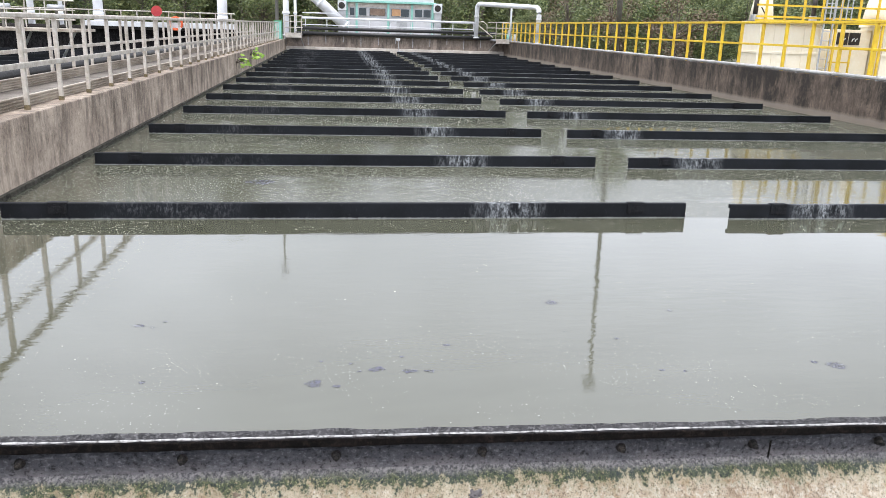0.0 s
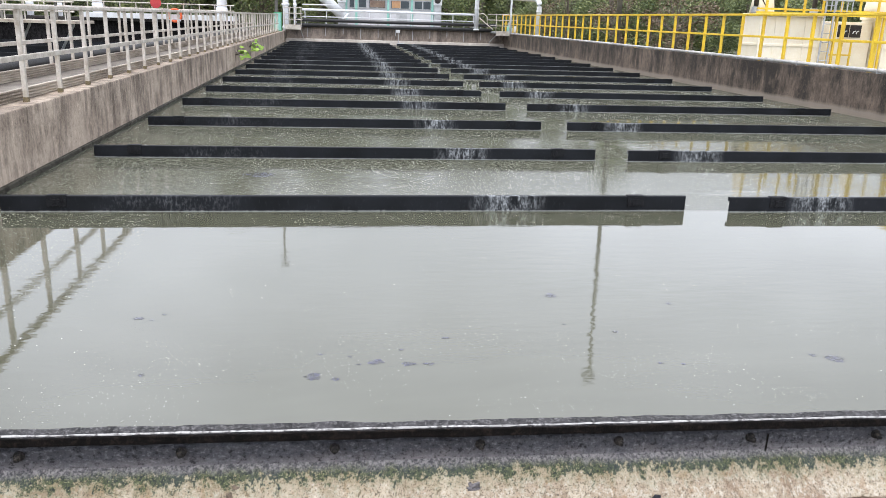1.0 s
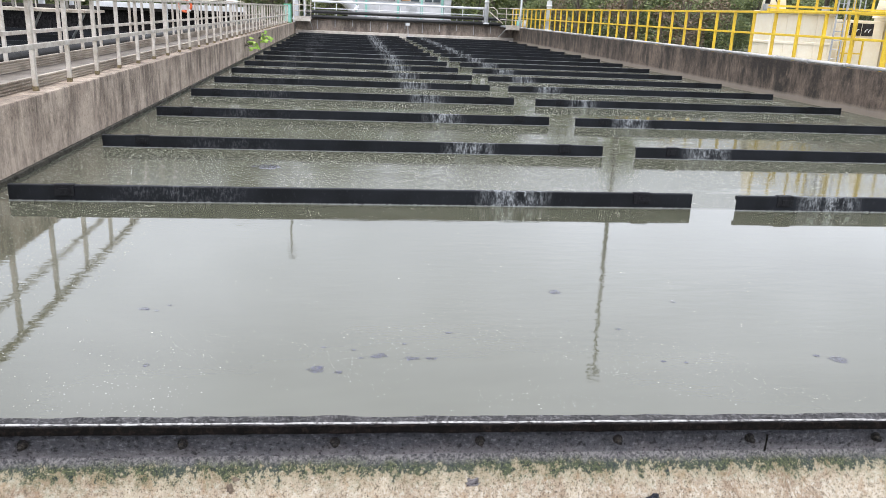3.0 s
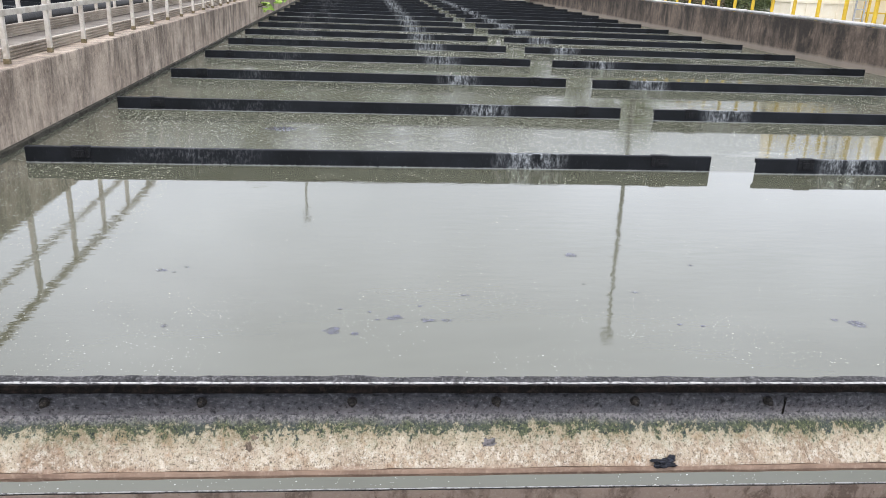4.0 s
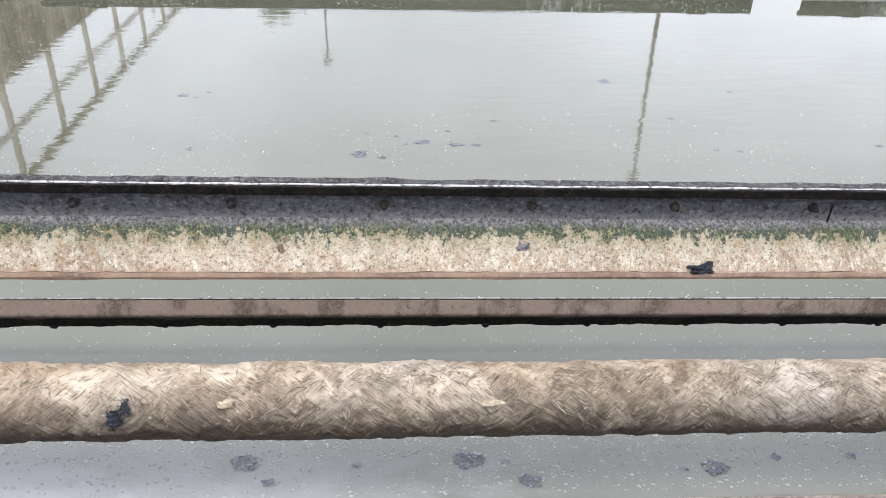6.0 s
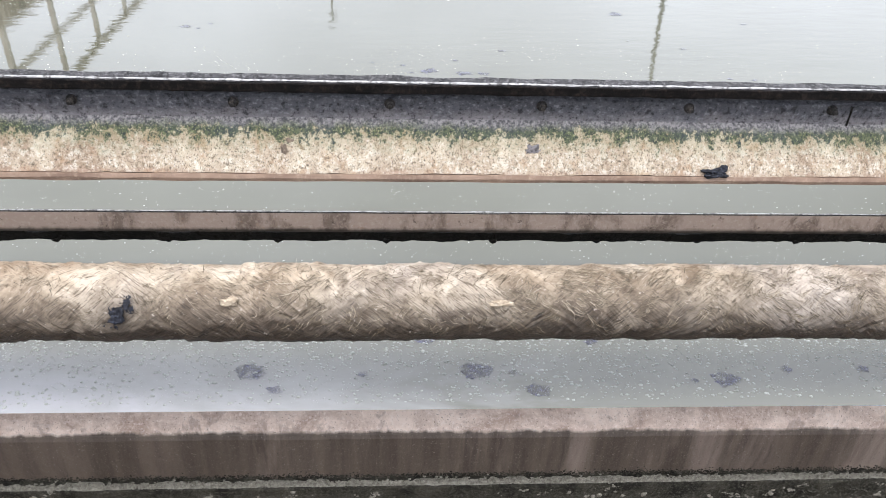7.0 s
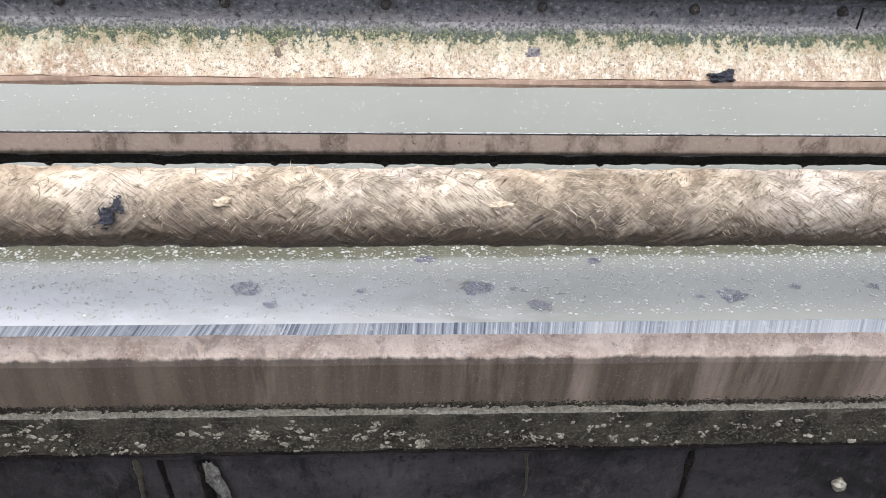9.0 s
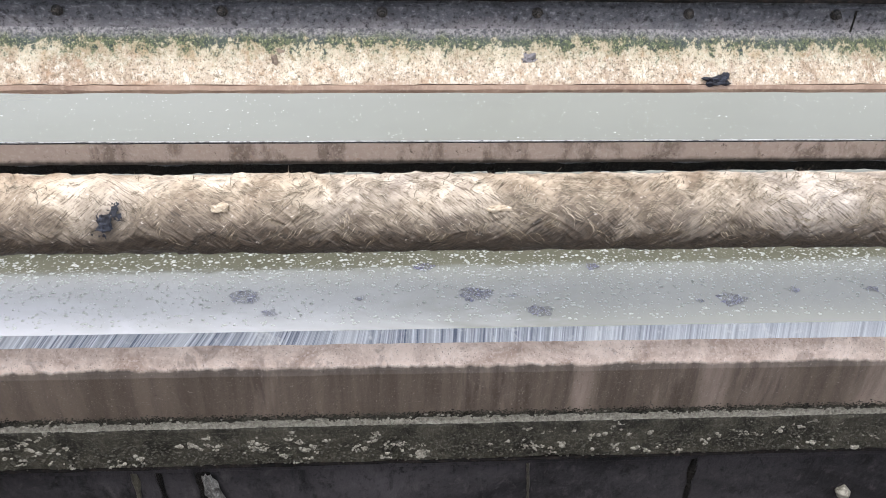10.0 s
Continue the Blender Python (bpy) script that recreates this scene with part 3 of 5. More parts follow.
def part(name, bm, mat, parent, label="", smooth=False):
    ob = new(name, mesh_of(name, bm, mat, smooth))
    ob.parent = parent
    if label:
        tagged(ob, label)
    return ob


def thing(name, label, category, group="", at=(0, 0, 0), kind=""):
    ob = new(name)
    ob.location = at
    ob.empty_display_size = 0.1
    return tagged(ob, label, category, group, kind)


def solid(name, bm, mat, label, category, group="", kind="", smooth=False):
    return tagged(new(name, mesh_of(name, bm, mat, smooth)), label, category, group, kind)


def slab(bm, x0, x1, y0, y1, z0, z1, bevel=0.0):
    vs = [bm.verts.new(c) for c in ((x0, y0, z0), (x1, y0, z0), (x1, y1, z0), (x0, y1, z0), (x0, y0, z1), (x1, y0, z1), (x1, y1, z1), (x0, y1, z1))]
    fs = [bm.faces.new([vs[i] for i in q]) for q in ((0, 3, 2, 1), (4, 5, 6, 7), (0, 1, 5, 4), (1, 2, 6, 5), (2, 3, 7, 6), (3, 0, 4, 7))]
    if bevel:
        es = list({e for f in fs for e in f.edges})
        bmesh.ops.bevel(bm, geom=es, offset=bevel, segments=2, affect="EDGES", profile=0.6)
    return bm


def box(x0, x1, y0, y1, z0, z1, bevel=0.0):
    return slab(bmesh.new(), x0, x1, y0, y1, z0, z1, bevel)


def tube(bm, pts, r, seg=14, cap=True):
    """A round tube along a line of points."""
    pts = [Vector(p) for p in pts]
    rings = []
    for i, p in enumerate(pts):
        d = (pts[min(i + 1, len(pts) - 1)] - pts[max(i - 1, 0)]).normalized()
        u = d.cross(Vector((0, 0, 1)))
        if u.length < 0.05:
            u = d.cross(Vector((0, 1, 0)))
        u.normalize()
        w = u.cross(d).normalized()
        rr = r[i] if isinstance(r, (list, tuple)) else r
        rings.append([bm.verts.new(p + rr * (math.cos(a) * u + math.sin(a) * w)) for a in (2 * math.pi * k / seg for k in range(seg))])
    for a, b in zip(rings, rings[1:]):
        for k in range(seg):
            bm.faces.new((a[k], a[(k + 1) % seg], b[(k + 1) % seg], b[k]))
    if cap:
        bm.faces.new(rings[0])
        bm.faces.new(rings[-1])
    return bm


def tubes(pts, r, seg=14):
    return tube(bmesh.new(), pts, r, seg)


def extrude_x(profile, x0, x1, nx=1, wobble=0.0, closed=True, seed=0):
    """A beam of one cross-section (y, z) from x0 to x1, its faces slightly uneven."""
    bm = bmesh.new()
    rows = []
    for i in range(nx + 1):
        x = x0 + (x1 - x0) * i / nx
        row = []
        for j, (y, z) in enumerate(profile):
            k = wobble * noise.noise((x * 7 + seed, j * 3.1, seed)) + wobble * 0.6 * noise.noise((x * 31 + seed, j * 5.3, 2))
            row.append(bm.verts.new((x, y + k * 0.6, z + k)))
        rows.append(row)
    n = len(profile)
    for a, b in zip(rows, rows[1:]):
        for j in range(n if closed else n - 1):
            bm.faces.new((a[j], a[(j + 1) % n], b[(j + 1) % n], b[j]))
    if closed:
        bm.faces.new(rows[0])
        bm.faces.new(rows[-1])
    return bm


def sheet(x0, x1, y0, y1, z, nx=1, ny=1, lift=None):
    bm = bmesh.new()
    g = [[bm.verts.new((x0 + (x1 - x0) * i / nx, y0 + (y1 - y0) * j / ny, z + (lift(x0 + (x1 - x0) * i / nx, y0 + (y1 - y0) * j / ny) if lift else 0))) for j in range(ny + 1)] for i in range(nx + 1)]
    for i in range(nx):
        for j in range(ny):
            bm.faces.new((g[i][j], g[i + 1][j], g[i + 1][j + 1], g[i][j + 1]))
    return bm


# ---- setting ----
WL, WR = -3.64, 10.86      # faces of the long tank walls
FAR = 51.8                 # far end wall
POOL = -0.105              # level of the overflow pool before the basin
EDGE = -0.37               # where the water sheet ends
SKEW = 0.007               # how far that edge runs askew, per metre
LOW = -2.3                 # floor of the outlet channel

# ground as one sheet around the sunken basins
def ground():
    bm = bmesh.new()
    xs = [-2500, -300, -60, -21.5, 11.5, 60, 300, 2500]
    ys = [-2500, -300, -40, -6, 54, 120, 400, 2500]
    v = [[bm.verts.new((x, y, 0.25)) for y in ys] for x in xs]
    for i in range(len(xs) - 1):
        for j in range(len(ys) - 1):
            if not (xs[i] == -21.5 and ys[j] == -6):
                bm.faces.new((v[i][j], v[i + 1][j], v[i + 1][j + 1], v[i][j + 1]))
    return bm


solid("ground", ground(), M["soil"], "grassy soil round the basins", "ground", kind="structure")
def water_sheet():
    bm = bmesh.new()
    q = [(WL, 1.12), (WR, 1.12), (WR, FAR), (WL, FAR)]
    bm.faces.new([bm.verts.new((x, y, 0.0)) for x, y in q])
    # the overflow pool lies lower, leans like the beams, and rises to the basin's level
    n, rows = 48, (None, 0.48, 0.62, 0.78, 0.95, 1.12)
    grid = []
    for i in range(n + 1):
        x = WL + (WR - WL) * i / n
        low = POOL - 0.02 * x
        grid.append([bm.verts.new((x, EDGE - SKEW * x if y is None else y, low if y is None or y < 0.5 else low * (1.12 - y) / 0.64)) for y in rows])
    for a, b in zip(grid, grid[1:]):
        for j in range(len(rows) - 1):
            bm.faces.new((a[j], b[j], b[j + 1], a[j + 1]))
    return bm


solid("water", water_sheet(), M["water"], "murky grey-green waste water with foam specks", "water", kind="structure", smooth=True)
solid("water_side_basin", sheet(-20.5, -5.62, -6, 43, -0.02, 1, 1), M["water"], "murky water of the neighbouring basin", "water", kind="structure")
solid("basin_floor", box(WL, WR, 0.6, FAR, -0.40, -0.34), M["dark_wall"], "dark basin floor under the water", "floor", kind="structure")
solid("channel_floor", box(WL, WR, -2.6, 0.4, LOW - 0.2, LOW), M["dark_wall"], "dark wet floor of the outlet channel", "floor", kind="structure")
solid("wall_near", box(WL, WR, -2.9, -2.6, LOW, -1.5, 0.01), M["far_wall"], "dirty concrete wall of the outlet channel", "wall", kind="structure")
solid("bank_near", box(-21.5, 11.5, -6.0, -2.905, LOW, -1.55, 0.01), M["deck"], "concrete bank beside the outlet channel", "bank", kind="structure")

solid("wall_back", box(-21.5, 11.5, -6.35, -6.002, LOW, 0.27, 0.01), M["far_wall"], "dirty concrete wall behind the bank", "wall", kind="structure")
wl_ob = thing("wall_left", "rain-streaked concrete basin wall with worn top edge", "wall", kind="structure")
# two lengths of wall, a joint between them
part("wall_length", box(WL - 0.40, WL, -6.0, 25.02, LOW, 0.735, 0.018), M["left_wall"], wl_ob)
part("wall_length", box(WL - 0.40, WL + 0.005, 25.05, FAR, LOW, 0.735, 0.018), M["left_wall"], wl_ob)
part("waterline_strip", box(WL, WL + 0.05, EDGE, FAR, -0.08, 0.05, 0.008), M["crust"], wl_ob, "dark wet strip at the water line")
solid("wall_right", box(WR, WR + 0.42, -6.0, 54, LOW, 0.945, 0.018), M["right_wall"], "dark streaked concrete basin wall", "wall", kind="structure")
fw = thing("wall_far", "dirty brown concrete end wall with a pale ledge", "wall", kind="structure")
part("wall_face", box(WL, WR, FAR, FAR + 0.45, -1, 0.98, 0.02), M["far_wall"], fw)
part("ledge", box(WL, WR, FAR - 0.35, FAR - 0.004, -0.2, 0.27, 0.02), M["pale_ledge"], fw, "pale concrete ledge just above the water")
part("coping", box(WL, WR, FAR - 0.06, FAR + 0.5, 0.984, 1.05, 0.015), M["coping"], fw)

# left walkway
solid("walkway", box(-5.25, WL - 0.402, -6.0, 53, 0.45, 0.70, 0.008), M["deck"], "dirty concrete walkway between two basins", "walkway", kind="structure")
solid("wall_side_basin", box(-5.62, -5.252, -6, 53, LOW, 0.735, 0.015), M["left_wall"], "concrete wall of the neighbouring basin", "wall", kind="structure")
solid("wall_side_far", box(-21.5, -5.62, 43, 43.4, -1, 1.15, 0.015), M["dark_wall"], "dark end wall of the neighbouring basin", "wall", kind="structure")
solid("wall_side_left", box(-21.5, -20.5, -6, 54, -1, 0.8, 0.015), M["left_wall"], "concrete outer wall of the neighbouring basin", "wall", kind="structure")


def toe_board(x, y0, y1):
    prof = []
    for k in range(5):
        z = 0.705 + k * 0.034
        prof += [(0.0, z), (0.022, z + 0.004), (0.022, z + 0.020), (0.0, z + 0.024)]
    prof = prof + [(-0.012, prof[-1][1]), (-0.012, 0.705)]
    bm = bmesh.new()
    a = [bm.verts.new((x + px, y0, pz)) for px, pz in prof]
    b = [bm.verts.new((x + px, y1, pz)) for px, pz in prof]
    n = len(prof)
    for j in range(n):
        bm.faces.new((a[j], a[(j + 1) % n], b[(j + 1) % n], b[j]))
    bm.faces.new(a)
    bm.faces.new(b)
    return bm


for x in (-3.93, -5.02):
    kick = thing("toe_board", "ribbed aluminium toe board along the walkway", "toe board", "toe boards of the walkway")
    y = 4.0
    while y < 47:
        part("panel", toe_board(x, y, y + 2.24), M["toe"], kick)
        y += 2.26


def left_railing(name, x, y0, n, step, label):
    rail = thing(name, label, "railing", "walkway railings")
    post = mesh_of("post", box(-0.024, 0.024, -0.026, 0.026, 0.0, 1.03, 0.006), M["alu"])
    foot = mesh_of("foot", box(-0.029, 0.029, -0.031, 0.031, 0.0, 0.055, 0.008), M["mossy"])
    for i in range(n):
        for nm, me in (("post", post), ("foot", foot)):
            o = new(nm, me)
            o.location = (x, y0 + i * step, 0.72 if nm == "post" else 0.736)
            o.parent = rail
    L = y0 + (n - 1) * step
    part("top_rail", box(x - 0.04, x + 0.04, y0 - 3.5, L + 0.05, 1.725, 1.775, 0.01), M["alu"], rail)
    part("mid_rail", box(x + 0.032, x + 0.062, y0 - 3.5, L, 1.195, 1.255, 0.008), M["alu"], rail)
    return rail


left_railing("walkway_railing", -3.79, 4.03, 39, 1.135, "weathered aluminium railing of square posts on the basin wall")
left_railing("walkway_railing", -5.14, 4.45, 38, 1.135, "weathered aluminium railing on the outer side of the walkway")

bp = thing("black_pipe", "thick black plastic pipe beside the walkway railing", "pipe")
part("pipe_run", tubes([(-5.45, 2, 0.825), (-5.45, 48, 0.825)], 0.085, 16), M["black_pipe"], bp, smooth=True)
for i in range(16):
    part("bracket", box(-5.53, -5.35, 4 + i * 2.8, 4.06 + i * 2.8, 0.73, 0.775, 0.006), M["galv"], bp)

# right railing and conduit
ry = thing("yellow_railing", "yellow painted steel railing along the basin wall", "railing")
yp = mesh_of("post", box(-0.035, 0.035, -0.035, 0.035, 0.0, 1.20, 0.006), M["yellow"])
for i in range(38):
    o = new("post", yp)
    o.location = (11.02, 10.5 + i * 1.148, 0.93)
    o.parent = ry
part("top_rail", box(10.98, 11.06, 9, 52.5, 2.11, 2.17, 0.01), M["yellow"], ry)
part("mid_rail", box(10.99, 11.03, 9, 52.5, 1.545, 1.60, 0.008), M["yellow"], ry)
cd = thing("conduit", "grey plastic conduit clamped along the wall top", "conduit")
y = 9.0
while y < 51:
    part("length", tubes([(10.90, y, 1.0), (10.90, y + 2.97, 1.0)], 0.042, 12), M["grey_pipe"], cd, smooth=True)
    part("collar", tubes([(10.90, y - 0.05, 1.0), (10.90, y + 0.05, 1.0)], 0.052, 12), M["grey_pipe"], cd, smooth=True)
    part("clamp", box(10.86, 10.95, y + 1.45, y + 1.49, 0.94, 1.048, 0.004), M["galv"], cd)
    y += 3.0

# ---- boards across the water ----
M["clip"] = surf("black_clip_plastic", (0.010, 0.011, 0.013), (0.006, 0.006, 0.008), (0.04, 0.042, 0.045), 20, 90, rough=(0.5, 0.8), bump=0.3, dist=0.003)
M["clip"].node_tree.nodes["Principled BSDF"].inputs["Specular IOR Level"].default_value = 0.2
BOARDS = [5.29, 8.12, 11.02, 13.93, 16.75, 19.55, 22.3, 25.1, 27.9, 30.7, 33.5, 36.3, 39.1, 41.9, 44.7, 47.5, 49.9]


def board(y, x0, x1, clips, label):
    ob = thing("scraper_board", label, "board", "boards across the water", at=(0, y, 0))
    prof = [(0.0, -0.06), (0.0, 0.142), (0.004, 0.149), (0.040, 0.150), (0.046, 0.142), (0.046, 0.11), (0.014, 0.105), (0.014, -0.06)]
    part("plank", extrude_x(prof, x0, x1, 1), M["board"], ob)
    for x in clips:
        clip = box(x - 0.085, x + 0.085, -0.014, 0.050, 0.050, 0.158, 0.006)
        slab(clip, x - 0.035, x + 0.035, -0.022, -0.014, 0.06, 0.12)
        part("clip", clip, M["clip"], ob)
    return ob


lb = board(0, -3.33, 3.07, (-2.85, 2.55), "black plastic board standing in the water, splashed with pale scum")
rb = board(0, 3.51, 10.25, (4.02, 9.55), "black plastic board standing in the water, splashed with pale scum")
for k, y in enumerate(BOARDS):
    if k:
        copy_thing(lb, pose(0, y, 0))
        copy_thing(rb, pose(0, y - 0.06, 0))
lb.location.y, rb.location.y = BOARDS[0], BOARDS[0] - 0.06
for k in range(12):
    sb = thing("side_board", "black board in the neighbouring basin", "board", "boards in the neighbouring basin", at=(0, 8 + k * 2.9, 0))
    part("plank", box(-19.8, -6.0, 0, 0.05, -0.08, 0.16, 0.005), M["board"], sb)

# ---- near beam with bolted angle ----
BX0, BX1 = WL, WR
nb = thing("weir_beam", "concrete beam with algae belt, dark steel angle bolted on top", "beam")
part("concrete_body", extrude_x([(0.004, 0.60), (-0.028, 0.560), (-0.058, 0.515), (-0.085, 0.475), (0.10, 0.475), (0.10, 0.60)], -3.6, 10.8, 700, 0.004, seed=3), M["beige"], nb, "pale crusted concrete face with a green algae belt")
part("steel_angle", extrude_x([(0.0, 0.582), (-0.002, 0.62), (0.0, 0.648), (0.014, 0.656), (0.016, 0.680), (0.03, 0.680), (0.03, 0.582)], -3.6, 10.8, 700, 0.003, seed=5), M["angle"], nb, "wet dark grey steel angle")
part("flange", extrude_x([(0.010, 0.682), (-0.017, 0.688), (-0.0205, 0.694), (-0.018, 0.700), (-0.010, 0.704), (0.006, 0.709), (0.012, 0.704)], -3.6, 10.8, 1100, 0.0035, seed=7), M["angle_edge"], nb, "pitted black steel flange, flecked grey")
# shadow band below the flange edge, put into this face's near-black colour
part("lip_face", extrude_x([(0.004, 0.670), (-0.0185, 0.6705), (-0.0225, 0.674), (-0.0220, 0.694), (-0.018, 0.698), (0.004, 0.688)], -3.6, 10.8, 700, 0.002, seed=7), M["lip"], nb, "black lip of the flange, the shadow band in its colour")
part("edge_highlight", extrude_x([(-0.0198, 0.7000), (-0.0192, 0.7022), (-0.0160, 0.7036), (-0.0155, 0.7010)], -3.6, 10.8, 700, 0.002, seed=7), M["worn"], nb, "bright strip painted as the sky's highlight on the steel lip")
part("seam", box(0.868, 0.873, -0.004, 0.0, 0.582, 0.646), M["slime"], nb)
part("bottom_edge", extrude_x([(-0.089, 0.453), (-0.092, 0.463), (-0.089, 0.473), (0.10, 0.473), (0.10, 0.453)], -3.6, 10.8, 300, 0.002, seed=9), M["rust_edge"], nb, "brown rusted steel edge")


def bolt_bm():
    bm = bmesh.new()
    bmesh.ops.create_cone(bm, segments=6, radius1=0.0105, radius2=0.0095, depth=0.014, cap_ends=True, matrix=Matrix.Translation((0, -0.010, 0)) @ Matrix.Rotation(radians(90), 4, "X"))
    bmesh.ops.create_cone(bm, segments=16, radius1=0.0145, radius2=0.0135, depth=0.004, cap_ends=True, matrix=Matrix.Translation((0, -0.002, 0)) @ Matrix.Rotation(radians(90), 4, "X"))
    bmesh.ops.create_cone(bm, segments=10, radius1=0.0055, radius2=0.005, depth=0.010, cap_ends=True, matrix=Matrix.Translation((0, -0.021, 0)) @ Matrix.Rotation(radians(90), 4, "X"))
    return bm


bolt_me = mesh_of("bolt", bolt_bm(), M["bolt"])
for i in range(34):
    o = new("bolt", bolt_me)
    o.location = (-2.79 + i * 0.4005, -0.003, 0.637)
    o.rotation_euler = (0, i * 0.7, 0)
    o.parent = nb

# ---- brown channel beam low over the water ----
cb = thing("channel_beam", "brown weathered steel channel low over the water", "beam")
part("web", extrude_x([(0.262, 0.072), (0.258, 0.085), (0.258, 0.144), (0.268, 0.144), (0.268, 0.072)], -3.6, 10.8, 300, 0.0015, seed=11), M["brown_beam"], cb)
part("top_flange", extrude_x([(0.259, 0.1445), (0.2585, 0.149), (0.2595, 0.1502), (0.2615, 0.1506), (0.2615, 0.1445)], -3.6, 10.8, 500, 0.0012, seed=15), M["angle_edge"], cb, "wet black top flange")
part("edge_highlight", extrude_x([(0.2578, 0.1496), (0.2584, 0.1516), (0.2605, 0.1528), (0.2600, 0.1505)], -3.6, 10.8, 500, 0.0012, seed=15), M["worn"], cb, "bright strip painted as the highlight on the channel edge")
# the underside's shadow and reflection, built as a black strip with uneven rim
part("shadow_hem", extrude_x([(0.266, 0.036), (0.261, 0.071), (0.290, 0.071), (0.290, 0.036)], -3.6, 10.8, 1400, 0.006, seed=13), M["slime"], cb, "black strip for the shadow and reflection under the channel")

drip_me = mesh_of("slime_drip", tubes([(0, 0, 0.006), (0.004, 0, -0.004), (0.002, 0, -0.011)], [0.016, 0.013, 0.005], 8), M["slime"], True)
for i in range(24):
    o = new("slime_drip", drip_me)
    o.location = (-3.22 + i * 0.3535, 0.272, 0.036)
    o.rotation_euler.z = i * 1.3
    o.parent = cb

# ---- wrapped pipe ----
PC, PZ, PR = -0.316, 0.226, 0.100


def cloth(x, a):
    """Height of the frayed wrapping over the pipe's round, in metres."""
    s = a * PR
    zone = noise.noise((x * 6.5, s * 8.0, 1.7)) + 0.45 * noise.noise((x * 17, s * 17, 4.4))
    t = 0.74 if zone > 0 else -0.68
    warp = 0.012 * noise.noise((x * 14, s * 14, 9.1))
    along, across = x * math.cos(t) + s * math.sin(t), s * math.cos(t) - x * math.sin(t) + warp
    mat = 0.35 + 0.65 * min(1.0, max(0.0, 0.5 + 1.5 * noise.noise((x * 9, s * 9, 6.0))))
    strands = abs(noise.noise((across * 150, along * 13, 2.0))) * 0.0045 + noise.noise((across * 62, along * 9, 5.0)) * 0.0026
    ledge = 0.0019 * min(1.0, max(-1.0, zone * 16))
    lumps = 0.0020 * noise.noise((x * 22, s * 22, 3.0)) + 0.0022 * noise.noise((x * 55, s * 55, 8.0))
    return strands * mat + ledge + lumps + 0.0022 * noise.noise((x * 5, s * 6, 0.3))


def wrapped_pipe():
    """The stretch beside the walk is finely modelled, the ends and the hidden back more coarsely."""
    xs = [-3.6 + 0.02 * i for i in range(92)] + [-1.76 + 0.0021 * i for i in range(1430)] + [1.245 + 0.025 * i for i in range(167)]
    an = [radians(38 + 1.32 * k) for k in range(153)] + [radians(240 + 7.9 * k) for k in range(1, 20)]
    vs, fs, n = [], [], len(an)
    for x in xs:
        for a in an:
            r = PR * 0.962 + cloth(x, a)
            vs.append((x, PC + r * math.cos(a), PZ + r * math.sin(a)))
    for i in range(len(xs) - 1):
        for k in range(n):
            j = (k + 1) % n
            fs.append((i * n + k, i * n + j, i * n + n + j, i * n + n + k))
    me = bpy.data.meshes.new("wrapping")
    me.from_pydata(vs, [], fs)
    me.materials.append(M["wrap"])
    for f in me.polygons:
        f.use_smooth = True
    return me


def fibres(tufts, spikes):
    """Tufts of short frayed strands lying on the wrapping, with single stiff ones on top."""
    rnd = random.Random(4)
    bm = bmesh.new()

    def strand(x, a, lay, ln, w, bend, lift, up=False):
        prev = None
        for s in range(6):
            q = s / 5
            d = lay + bend * q * q
            xx = x + ln * q * math.sin(d)
            aa = a + (0 if up else ln * q * math.cos(d) / PR)
            r = PR * 0.962 + cloth(xx, aa) + 0.0008 + (ln * q if up else 0.003 * math.sin(math.pi * q) + lift * q * q)
            c = Vector((xx, PC + r * math.cos(aa), PZ + r * math.sin(aa)))
            side = Vector((1, 0, 0)) if up else Vector((math.cos(d), math.sin(aa) * math.sin(d), -math.cos(aa) * math.sin(d)))
            e = side.normalized() * w * (1 - 0.7 * q)
            pr = (bm.verts.new(c - e), bm.verts.new(c + e))
            if prev:
                bm.faces.new((prev[0], prev[1], pr[1], pr[0]))
            prev = pr

    for i in range(tufts):
        x = rnd.triangular(-1.8, 1.4, 0.7)
        a = radians(rnd.triangular(60, 212, 110))
        lay = (1 if noise.noise((x * 6.0, a * 1.5, 5)) > 0 else -1) * rnd.gauss(0.9, 0.25)
        bend, lift = rnd.gauss(0, 0.45), rnd.choice((0, 0.001, 0.005))
        for k in range(rnd.randint(4, 10)):
            strand(x + rnd.gauss(0, 0.009), a + rnd.gauss(0, 0.07), lay + rnd.gauss(0, 0.1), rnd.uniform(0.010, 0.036), rnd.uniform(0.0003, 0.0009), bend + rnd.gauss(0, 0.2), lift)
    for i in range(spikes):
        strand(rnd.triangular(-1.8, 1.4, 0.8), radians(rnd.uniform(82, 112)), rnd.uniform(-0.6, 0.6), rnd.uniform(0.008, 0.030), 0.0008, 0.3, 0, True)
    return bm


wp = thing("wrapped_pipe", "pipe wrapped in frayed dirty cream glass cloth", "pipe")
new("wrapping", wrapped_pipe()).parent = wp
tagged(part("fibre_fuzz", fibres(560, 130), M["fibre"], wp, "loose frayed glass fibres"), kind="stuff")


